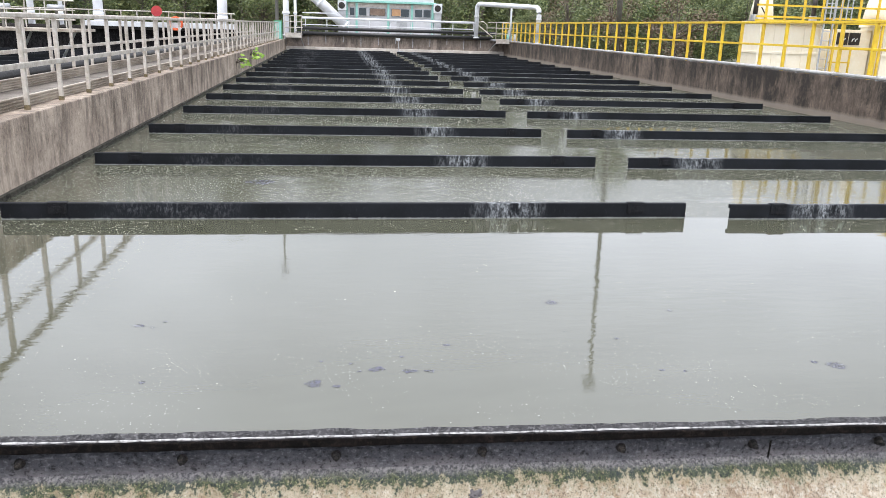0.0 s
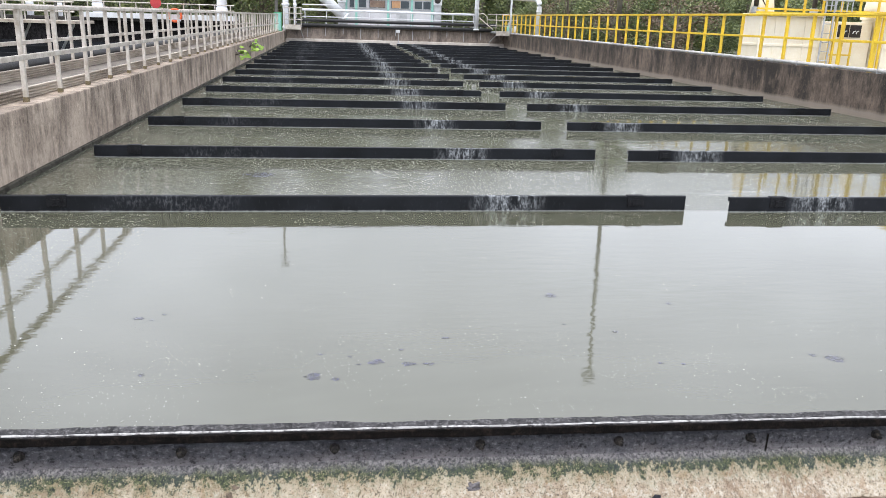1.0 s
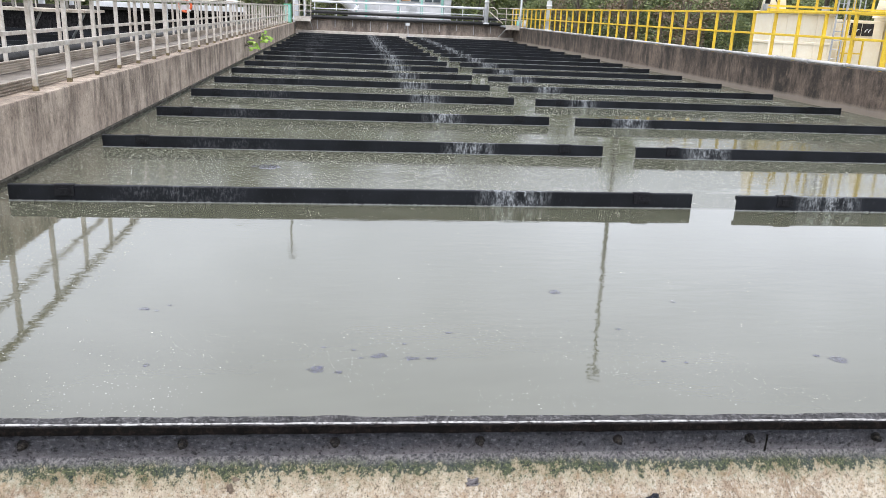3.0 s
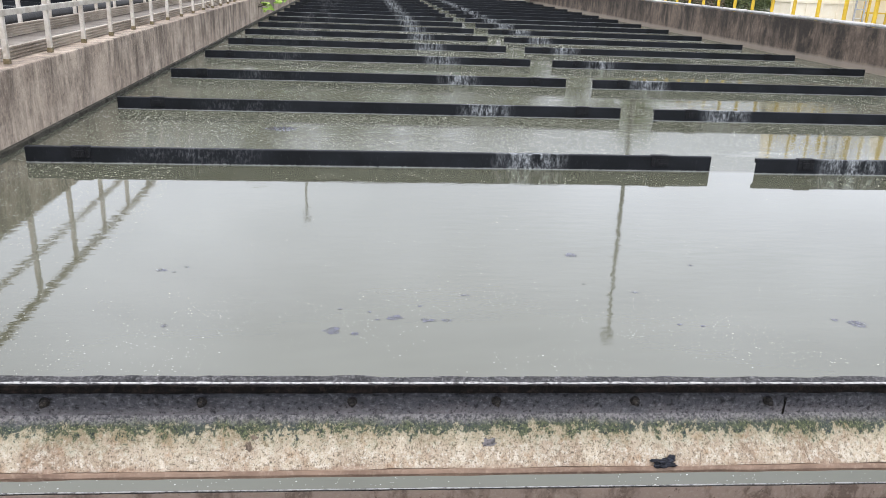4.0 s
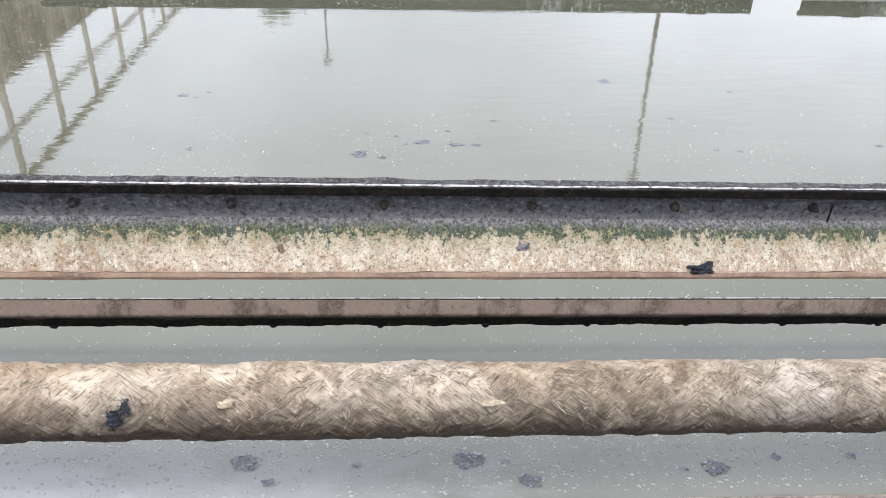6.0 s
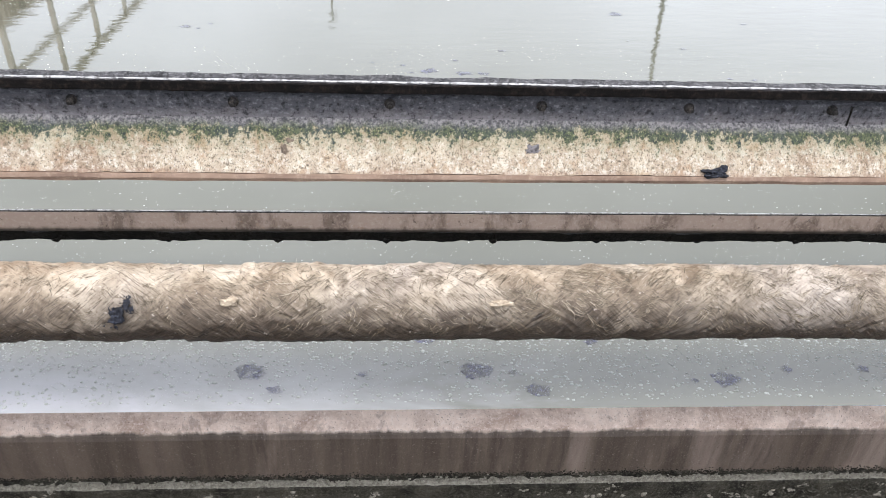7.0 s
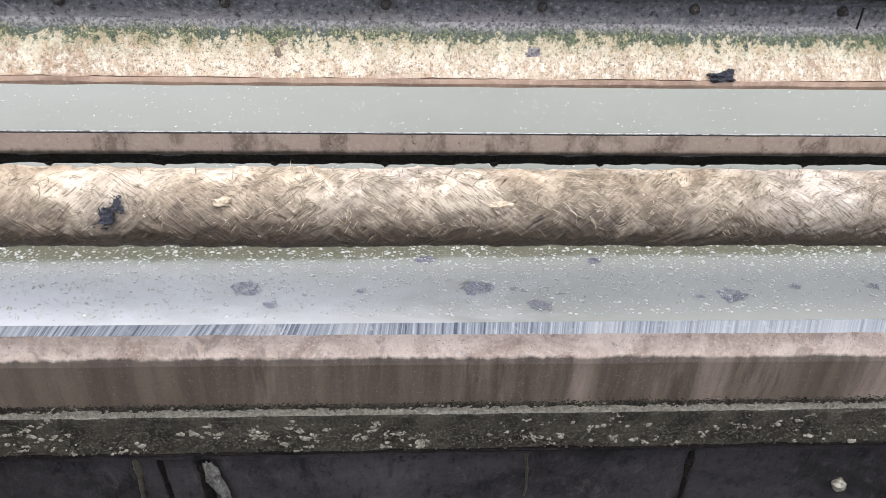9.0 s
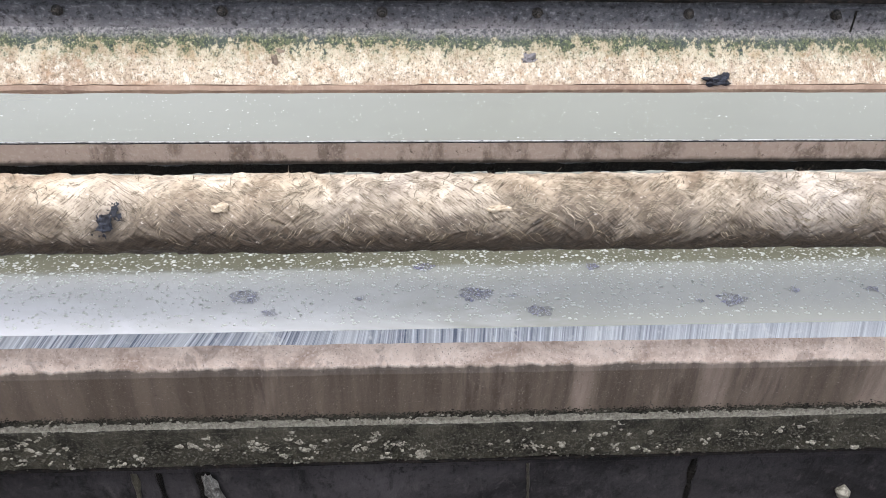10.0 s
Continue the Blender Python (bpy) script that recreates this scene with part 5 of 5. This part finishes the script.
for i in range(12):
    part("post", box(13.9 + i * 0.68, 13.97 + i * 0.68, 23.726, 23.774, 2.342, 4.05), M["yellow"], yt)
part("toe_beam", box(13.6, 21.6, 23.66, 23.80, 2.255, 2.34), M["yellow"], yt)
for x in (16.35, 16.5, 18.1, 18.25):
    part("leg", box(x, x + 0.07, 23.70, 23.76, 0.25, 2.253), M["yellow"], yt)
for k in range(3):
    part("step_frame", box(16.75 + 0.42 * k, 16.80 + 0.42 * k, 24.305, 24.355, 0.25, 1.455), M["yellow"], yt)
part("step_rail", box(16.75, 17.65, 24.3, 24.36, 1.40, 1.46), M["yellow"], yt)
part("step_rail", box(16.75, 17.65, 24.3, 24.36, 0.95, 1.0), M["yellow"], yt)
ld = thing("cage_ladder", "galvanised cage ladder between the tanks", "ladder")
for x in (15.92, 16.24):
    part("stile", tubes([(x, 23.5, 0.25), (x, 23.5, 4.6)], 0.03, 8), M["galv"], ld)
for k in range(14):
    part("rung", tubes([(15.92, 23.5, 0.5 + k * 0.3), (16.24, 23.5, 0.5 + k * 0.3)], 0.016, 6), M["galv"], ld)
for x in (15.85, 16.02, 16.22, 16.42, 16.6):
    part("cage_bar", tubes([(x, 23.1, 2.4), (x, 23.1, 4.6)], 0.022, 6), M["galv"], ld)
part("cage_hoop", tubes([(15.8, 23.5, 2.75), (15.83, 23.1, 2.75), (16.62, 23.1, 2.75), (16.65, 23.5, 2.75)], 0.025, 6), M["galv"], ld)
for x, z in ((13.55, 2.9), (15.7, 2.75)):
    pmp = thing("top_motor", "dark motor on the tank roof", "motor", "tank roof motors", at=(x + 0.35, 24.4, 2.25))
    part("motor_body", tubes([(0, 0, 0.25), (0, 0, 0.85)], 0.08, 12), M["dark"], pmp, smooth=True)
    part("foot", box(-0.10, 0.10, -0.1, 0.1, 0.04, 0.25, 0.02), M["galv"], pmp)
    part("cable", tubes([(0.15, -0.1, 0.5), (0.3, -0.2, 0.2), (0.28, -0.25, 0.05), (0.1, -0.25, 0.02)], 0.02, 6), M["dark"], pmp, smooth=True)


# ---- trees ----
def tree_parts(seed, h, spread, n, leaf, low=0.25, size=(0.10, 0.24)):
    rnd = random.Random(seed)
    bm = bmesh.new()
    tube(bm, [(0, 0, -0.3), (0.05, 0.02, h * 0.3), (0.1, -0.05, h * 0.75)], [h * 0.028, h * 0.02, h * 0.006], 8)
    clumps = []
    for k in range(16):
        a = rnd.uniform(0, 6.28)
        z = h * (low + (0.95 - low) * rnd.random())
        q = spread * (0.35 + 0.65 * math.sin(math.pi * min(1, max(0.12, (z / h - low + 0.15) / (1.1 - low))))) * rnd.uniform(0.3, 1.0)
        c = Vector((q * math.cos(a), q * math.sin(a), z))
        clumps.append((c, spread * rnd.uniform(0.25, 0.5)))
        tube(bm, [(0.05, 0, min(z, h * 0.7) * 0.7), c * 0.6 + Vector((0, 0, z * 0.3)), c], [h * 0.009, h * 0.006, h * 0.002], 5)
    verts, faces = [], []
    for i in range(n):
        c, r = clumps[rnd.randrange(len(clumps))]
        d = Vector((rnd.gauss(0, 1), rnd.gauss(0, 1), rnd.gauss(0, 0.8))).normalized() * r * rnd.random() ** 0.45
        p = c + d
        s = rnd.uniform(*size)
        u = Vector((rnd.gauss(0, 1), rnd.gauss(0, 1), rnd.gauss(0, 0.5))).normalized()
        w = u.cross(Vector((rnd.gauss(0, 1), rnd.gauss(0, 1), rnd.gauss(0, 1)))).normalized() * s * 0.55
        u = u * s
        b = len(verts)
        verts += [p - u, p - w * 0.9 + u * 0.1, p + u, p + w * 0.9 + u * 0.1]
        faces.append((b, b + 1, b + 2, b + 3))
    me = bpy.data.meshes.new("crown")
    me.from_pydata([tuple(v) for v in verts], [], faces)
    me.materials.append(M[leaf])
    return mesh_of("trunk", bm, M["bark"]), me


def plant_tree(kit, x, y, s, turn, name="tree", label="broad green tree behind the plant", group="trees behind the plant"):
    t = thing(name, label, "tree" if name == "tree" else "shrub", group)
    t.matrix_basis = pose(x, y, 0.2, 0, 0, turn) @ Matrix.Scale(s, 4)
    for nm, me in zip(("trunk", "crown"), kit):
        o = new(nm, me)
        o.parent = t


rnd = random.Random(11)
kits = [tree_parts(20 + k, 10, 3.3, 9500, "leaf", 0.06, (0.07, 0.17)) for k in range(4)]
bare = tree_parts(31, 9, 3.2, 900, "dry_leaf", 0.2, (0.05, 0.12))
shrubs = [tree_parts(40 + k, 3.2, 1.7, 5200 if k != 2 else 2200, "leaf" if k != 2 else "dry_leaf", 0.08, (0.035, 0.085)) for k in range(3)]
for i in range(34):
    x = -62 + i * 3.6 + rnd.uniform(-1, 1)
    tall = 1.5 if x < 9 else 1.25 if x < 34 else 0.8
    plant_tree(kits[i % 4], x, rnd.uniform(68, 80), tall * rnd.uniform(0.8, 1.15), rnd.uniform(0, 360))
for i in range(30):
    x = -70 + i * 5 + rnd.uniform(-1.5, 1.5)
    plant_tree(kits[(i + 1) % 4], x, rnd.uniform(88, 104), (1.75 if x < 10 else 1.1) * rnd.uniform(0.85, 1.15), rnd.uniform(0, 360))
for x, y, s in ((9.5, 64, 0.75), (-1.5, 64, 0.8), (-6, 63, 0.7), (17, 52, 0.55), (14.3, 40, 0.42), (13.6, 46, 0.45), (15.2, 50, 0.5)):
    plant_tree(bare, x, y, s, rnd.uniform(0, 360), label="half-bare tree with thin grey branches", group="half-bare trees")
for i in range(30):
    plant_tree(shrubs[i % 2], -58 + i * 3.1 + rnd.uniform(-1, 1), rnd.uniform(62, 66) if abs(-58 + i * 3.1 - 4) > 6 else 68, rnd.uniform(1.1, 1.6), rnd.uniform(0, 360), "shrub", "dense shrub behind the plant", "shrubs behind the plant")
for i in range(20):
    y = 27 + i * 1.7
    plant_tree(shrubs[(i * 7 + i // 3) % 3], 13.4 + rnd.uniform(0, 3.2) + (3.4 if y < 30 else 0), y, rnd.uniform(0.75, 1.1), rnd.uniform(0, 360), "shrub", "dense shrub behind the yellow railing", "shrubs behind the railing")
for i in range(12):
    plant_tree(kits[i % 4], 19 + rnd.uniform(0, 9), 30 + i * 3.1, rnd.uniform(0.36, 0.5), rnd.uniform(0, 360))


def hill(x, y):
    k = min(1.0, max(0.0, (y - 120) / 160))
    side = 0.65 + 0.35 * math.cos((x + 60) / 160)
    return 34 * side * k * k * (3 - 2 * k) + 5 * k * noise.noise((x / 28, y / 28, 3)) + 2.2 * k * noise.noise((x / 7, y / 7, 9))


M["forest"] = surf("far_forest", (0.040, 0.055, 0.035), (0.018, 0.028, 0.018), (0.085, 0.10, 0.06), 0.12, 0.9, bump=1.0, dist=1.5)
solid("wooded_hill", sheet(-420, 420, 120, 420, 0.3, 120, 60, hill), M["forest"], "wooded hill far behind the plant", "hill", kind="structure")


def sprig(x, y, z, n, seed):
    rnd = random.Random(seed)
    p = thing("wall_weed", "fresh green weed growing from the wall joint", "plant", "weeds in the wall", at=(x, y, z))
    stem = bmesh.new()
    bm = bmesh.new()
    for i in range(n):
        tip = Vector((rnd.uniform(0.08, 0.5), rnd.uniform(-0.35, 0.35), rnd.uniform(-0.2, 0.30)))
        tube(stem, [(0, 0, 0), tip * 0.5 + Vector((0, 0, 0.08)), tip], [0.012, 0.008, 0.004], 5)
        for k in range(5):
            c = tip * rnd.uniform(0.6, 1.05) + Vector((rnd.gauss(0, 0.05), rnd.gauss(0, 0.05), rnd.gauss(0, 0.04)))
            u = Vector((rnd.gauss(0, 1), rnd.gauss(0, 1), rnd.gauss(-0.2, 0.5))).normalized()
            w = u.cross(Vector((0.3, -1, 0.6))).normalized()
            s = rnd.uniform(0.05, 0.10)
            v = [bm.verts.new(c + u * s * a + w * s * b) for a, b in ((-1, 0), (-0.4, 0.5), (0.3, 0.45), (1, 0), (0.3, -0.45), (-0.4, -0.5))]
            bm.faces.new(v)
    part("stem", stem, M["bark"], p)
    part("leaves", bm, M["fresh_leaf"], p)


sprig(WL + 0.006, 29.3, 0.52, 9, 3)
sprig(WL, 25.06, 0.42, 5, 8)

# ---- floating foam, sludge and dirt ----
def silt_material():
    """Purplish silt, thin and cloudy, that lets the water show through."""
    m, nt, p = start("purplish_silt")
    f = rgb_noise(nt, stretched(nt, (1, 1, 1)), 45, 6, 0.75, 0.5)
    c = mixc(nt, shade(nt, f, 0.4, 0.6), (0.035, 0.035, 0.075), (0.10, 0.10, 0.16))
    nt.links.new(shade(nt, f, 0.36, 0.64, 0.02, 0.80), p.inputs["Alpha"])
    finish(nt, p, c, 0.1)
    return m


M["silt"] = silt_material()
for k, (x, y, r) in enumerate([(-0.49, 1.772, 0.045), (-0.17, 1.927, 0.04), (0.01, 1.894, 0.036), (0.11, 1.887, 0.026), (-0.38, 1.738, 0.02), (1.05, 2.907, 0.04),
                               (-1.35, 1.851, 0.02), (-1.54, 2.63, 0.03), (0.25, 2.23, 0.02), (1.28, 2.262, 0.018), (1.38, 1.817, 0.014), (2.4, 1.801, 0.05),
                               (-1.24, 7.07, 0.17), (-0.02, 2.08, 0.014), (1.504, 1.794, 0.012), (1.002, 2.395, 0.012), (-1.405, 2.688, 0.014), (-1.46, 2.60, 0.012), (2.30, 1.86, 0.02), (1.81, 2.717, 0.018), (-0.26, 1.905, 0.012), (-0.46, 2.048, 0.012), (-0.3, 2.008, 0.012)]):
    solid("sludge_flake", blotch(x, y, r, r * 0.8, k * 3.7, 0.001, 0.0012), M["silt"], "dark ragged sludge flake floating on the water", "sludge", "sludge flakes")
for k, (x, y, r) in enumerate([(-0.786, -0.207, 0.042), (-0.133, -0.213, 0.045), (0.038, -0.298, 0.033), (0.601, -0.265, 0.039), (-0.71, -0.286, 0.021), (-0.464, -0.225, 0.015), (-0.028, -0.223, 0.013), (0.233, -0.087, 0.021), (-0.273, -0.076, 0.027), (0.807, -0.225, 0.018), (1.046, -0.226, 0.018), (0.504, -0.266, 0.012)]):
    solid("sludge_flake", blotch(x, y, r, r * 0.75, 50 + k * 2.3, POOL - 0.02 * x + 0.0012, 0.0008, ragged=0.5), M["silt"], "dark thin sludge flake under the water skin", "sludge", "sludge flakes")


def level(x, y):
    low = POOL - 0.02 * x
    return low if y < 0.48 else low * (1.12 - y) / 0.64 if y < 1.12 else 0.0


def bubbles(name, spots, mat, sides=7):
    """Many small foam domes, joined; five-sided ones are simple cones."""
    ring = [(math.cos(2 * math.pi * k / sides), math.sin(2 * math.pi * k / sides)) for k in range(sides)]
    vs, fs = [], []
    for x, y, r, e in spots:
        b, z = len(vs), level(x, y) + 0.0004
        vs += [(x + r * e * c, y + r * s, z) for c, s in ring]
        if sides > 5:
            vs += [(x + r * e * 0.7 * c, y + r * 0.7 * s, z + r * 0.4) for c, s in ring]
        vs.append((x, y, z + r * 0.55))
        for k in range(sides):
            j = (k + 1) % sides
            if sides > 5:
                fs += [(b + k, b + j, b + sides + j, b + sides + k), (b + sides + k, b + sides + j, b + 2 * sides)]
            else:
                fs.append((b + k, b + j, b + sides))
    me = bpy.data.meshes.new(name)
    me.from_pydata(vs, [], fs)
    me.materials.append(M[mat])
    for f in me.polygons:
        f.use_smooth = True
    return me


def scatter(n, x0, x1, y0, y1, r0, r1, seed, cut=None):
    rnd = random.Random(seed)
    out = []
    while len(out) < n:
        x, y = rnd.uniform(x0, x1), rnd.uniform(y0, y1)
        if cut is not None and noise.noise((x * 1.1, y * 1.1, seed)) + 0.5 * noise.noise((x * 4, y * 4, seed)) < cut + rnd.gauss(0, 0.15):
            continue
        out.append((x, y, r0 + (r1 - r0) * rnd.random() ** 3, rnd.uniform(0.9, 1.6)))
    return out


pool = scatter(8200, -2.0, 1.8, EDGE + 0.03, 0.12, 0.0011, 0.0056, 1)
pool += scatter(5200, -2.0, 1.8, -0.19, 0.10, 0.0009, 0.0036, 2)
tagged(new("foam", bubbles("foam", pool, "bubble")), "clear bubbles scattered on the overflow pool", "foam", kind="stuff")
near = scatter(2300, -2.3, 2.3, 0.12, 1.1, 0.0010, 0.0028, 3)
near += scatter(2600, -3.5, 4.5, 1.32, 2.3, 0.0009, 0.0034, 4, 0.0)
near += scatter(700, -3.5, 6.5, 2.2, 5.2, 0.0014, 0.0042, 5, 0.1)
near += scatter(1900, -3.5, -1.9, 3.0, 5.25, 0.0015, 0.0045, 6)
near += scatter(1500, -3.3, 9.0, 4.75, 5.22, 0.0015, 0.0045, 9, 0.0)
tagged(new("foam", bubbles("foam", near, "foam")), "pale foam specks scattered on the water", "foam", kind="stuff")
rows = scatter(20000, -3.5, 9.5, 5.35, 8.05, 0.0014, 0.0046, 7, -0.25)
rows += scatter(6500, -3.5, 3.0, 5.35, 8.05, 0.0014, 0.0044, 8)
for k, y in enumerate(BOARDS[1:6]):
    rows += scatter(8500 - 400 * k, -3.5, 10.2, y + 0.07, BOARDS[k + 2] - 0.12, 0.0018 + 0.0006 * k, 0.0052 + 0.0009 * k, 20 + k, -0.2)
tagged(new("foam", bubbles("foam", rows, "foam_dim", 5)), "dull foam specks between the boards", "foam", kind="stuff")

# stuck-on scraps
def clod(x, y, z, rx, ry, rz, seed, ragged=1.0):
    bm = bmesh.new()
    bmesh.ops.create_icosphere(bm, subdivisions=4 if ragged > 1 else 3, radius=1)
    for v in bm.verts:
        k = 1 + 0.45 * ragged * noise.noise(v.co * 1.5 + Vector((seed, 0, 0))) + 0.25 * ragged * noise.noise(v.co * 4 + Vector((0, seed, 0))) + 0.12 * ragged * noise.noise(v.co * 9 + Vector((0, 0, seed)))
        v.co = Vector((x + v.co.x * rx * k, y + v.co.y * ry * k, z + v.co.z * rz * k))
    return bm


solid("mud_clod", clod(0.50, -0.088, 0.476, 0.033, 0.010, 0.012, 3, 1.5), M["tar"], "black mud clod stuck on the beam's concrete face", "mud", "mud clods", smooth=True)
solid("mud_clod", clod(0.525, -0.078, 0.487, 0.012, 0.007, 0.008, 5), M["tar"], "black mud clod stuck on the beam's concrete face", "mud", "mud clods", smooth=True)
solid("mud_smear", clod(0.002, -0.050, 0.526, 0.020, 0.003, 0.016, 12, 1.8), M["angle"], "grey dirt smear on the beam's concrete face", "mud", "mud clods", smooth=True)
solid("mud_smear", clod(-0.637, -0.037, 0.548, 0.012, 0.004, 0.014, 9, 1.6), M["mud"], "brown mud smear on the beam's concrete face", "mud", "mud clods", smooth=True)
solid("mud_smear", clod(-0.652, -0.053, 0.522, 0.010, 0.004, 0.024, 8, 1.7), M["mud"], "brown mud smear on the beam's concrete face", "mud", "mud clods", smooth=True)
def tar_patch(cx, ca, seed):
    """Ragged flat tar that follows the pipe's round."""
    bm = bmesh.new()
    n = 90
    g = {}
    for i in range(n):
        for j in range(n):
            u, v = (i / (n - 1) - 0.5) * 0.13, (j / (n - 1) - 0.5) * 0.12
            s = noise.noise((u * 28, v * 28, seed)) * 0.7 + noise.noise((u * 90, v * 90, seed)) * 0.4 + noise.noise((u * 240, v * 240, seed)) * 0.3
            if math.hypot(u / 0.042, (v - 0.5 * u) / 0.030) + s < 0.9:
                a = ca - v / 0.1
                r = 0.1035 + 0.003 * noise.noise((u * 120, v * 120, seed))
                g[i, j] = bm.verts.new((cx + u, PC + r * math.cos(a), PZ - 0.0245 * cx + r * math.sin(a)))
    for i, j in list(g):
        if all(k in g for k in ((i + 1, j), (i + 1, j + 1), (i, j + 1))):
            bm.faces.new((g[i, j], g[i + 1, j], g[i + 1, j + 1], g[i, j + 1]))
    for v in [v for v in bm.verts if not v.link_faces]:
        bm.verts.remove(v)
    low = bmesh.ops.extrude_face_region(bm, geom=list(bm.faces))["geom"]
    for v in low:
        if isinstance(v, bmesh.types.BMVert):
            v.co += (v.co - Vector((v.co.x, PC, PZ - 0.0245 * cx))) * 0.02
    return bm


solid("tar_patch", tar_patch(-1.03, radians(163), 2.5), M["tar"], "black tar patch stuck on the pipe wrapping", "tar", smooth=True)
solid("cloth_scrap", clod(-0.112, -0.398, 0.286, 0.026, 0.008, 0.008, 15, 1.4), M["cloth"], "torn scrap of cream cloth on the pipe", "cloth", smooth=True)
solid("cloth_scrap", clod(-0.764, -0.398, 0.308, 0.018, 0.008, 0.010, 18, 1.5), M["cloth"], "torn scrap of cream cloth on the pipe", "cloth", smooth=True)

# bits on the dark wall below the sill
solid("white_crust", clod(1.335, -0.108, -1.195, 0.026, 0.022, 0.024, 31), M["mineral"], "white lumpy crust on the dark wall", "crust", smooth=True)
def rag(x, z0, z1, w, seed):
    """A limp strip of plastic film, gathered at the top and folded along its length."""
    bm = bmesh.new()
    rows = []
    for k in range(31):
        q = k / 30
        c = x + 0.05 * q + 0.012 * noise.noise((q * 4, seed, 0))
        h = w * (0.25 + 0.9 * math.sin(math.pi * min(1.0, 0.12 + 0.75 * q)))
        rows.append([bm.verts.new((c + h * (u / 10 - 0.5), -0.104 - 0.011 * math.sin(u * 1.1 + q * 5) * (0.4 + q) - 0.006 * noise.noise((u, q * 9, seed)), z0 + (z1 - z0) * q + 0.012 * noise.noise((u * 0.5, seed, q * 3)))) for u in range(11)])
    for a, b in zip(rows, rows[1:]):
        for u in range(10):
            bm.faces.new((a[u], a[u + 1], b[u + 1], b[u]))
    low = bmesh.ops.extrude_face_region(bm, geom=list(bm.faces))["geom"]
    for v in low:
        if isinstance(v, bmesh.types.BMVert):
            v.co.y -= 0.0008
    return bm


M["film"] = surf("dirty_plastic_film", (0.15, 0.145, 0.135), (0.035, 0.033, 0.030), (0.42, 0.42, 0.40), 22, 90, rough=(0.2, 0.5), bump=0.5, dist=0.004)
solid("plastic_rag", rag(-1.045, -0.93, -1.17, 0.052, 4.0), M["film"], "dirty grey plastic rag caught on the dark wall", "rag", smooth=True)


def drip(x, z0, z1, w, seed):
    """A ragged run of dried slime down the wall."""
    bm = bmesh.new()
    rows = []
    for k in range(25):
        q = k / 24
        z = z0 + (z1 - z0) * q
        c = x + 0.012 * noise.noise((q * 3, seed, 0))
        h = w * (1 - 0.5 * q) * (1 + 0.6 * noise.noise((q * 9, seed, 4)))
        rows.append([bm.verts.new((c + h * s, -0.088 - t, z)) for s, t in ((-1, 0), (-0.5, 0.006), (0.4, 0.008), (1, 0))])
    for a, b in zip(rows, rows[1:]):
        for j in range(3):
            bm.faces.new((a[j], a[j + 1], b[j + 1], b[j]))
    return bm


for k, (x, z1, w, mat, label) in enumerate([(-1.30, -1.5, 0.012, "ledge_crumb", "dried olive slime run on the dark wall"), (-1.21, -1.45, 0.012, "slime", "black slime run on the dark wall"),
                                            (-1.06, -1.5, 0.030, "slime", "black slime run on the dark wall"), (-1.90, -1.3, 0.03, "slime", "black slime run on the dark wall"),
                                            (0.1, -1.2, 0.010, "ledge_crumb", "dried olive slime run on the dark wall"), (0.72, -1.35, 0.016, "slime", "black slime run on the dark wall")]):
    solid("slime_run", drip(x, -0.86, z1, w, k * 2.1), M[mat], label, "slime", "slime runs")
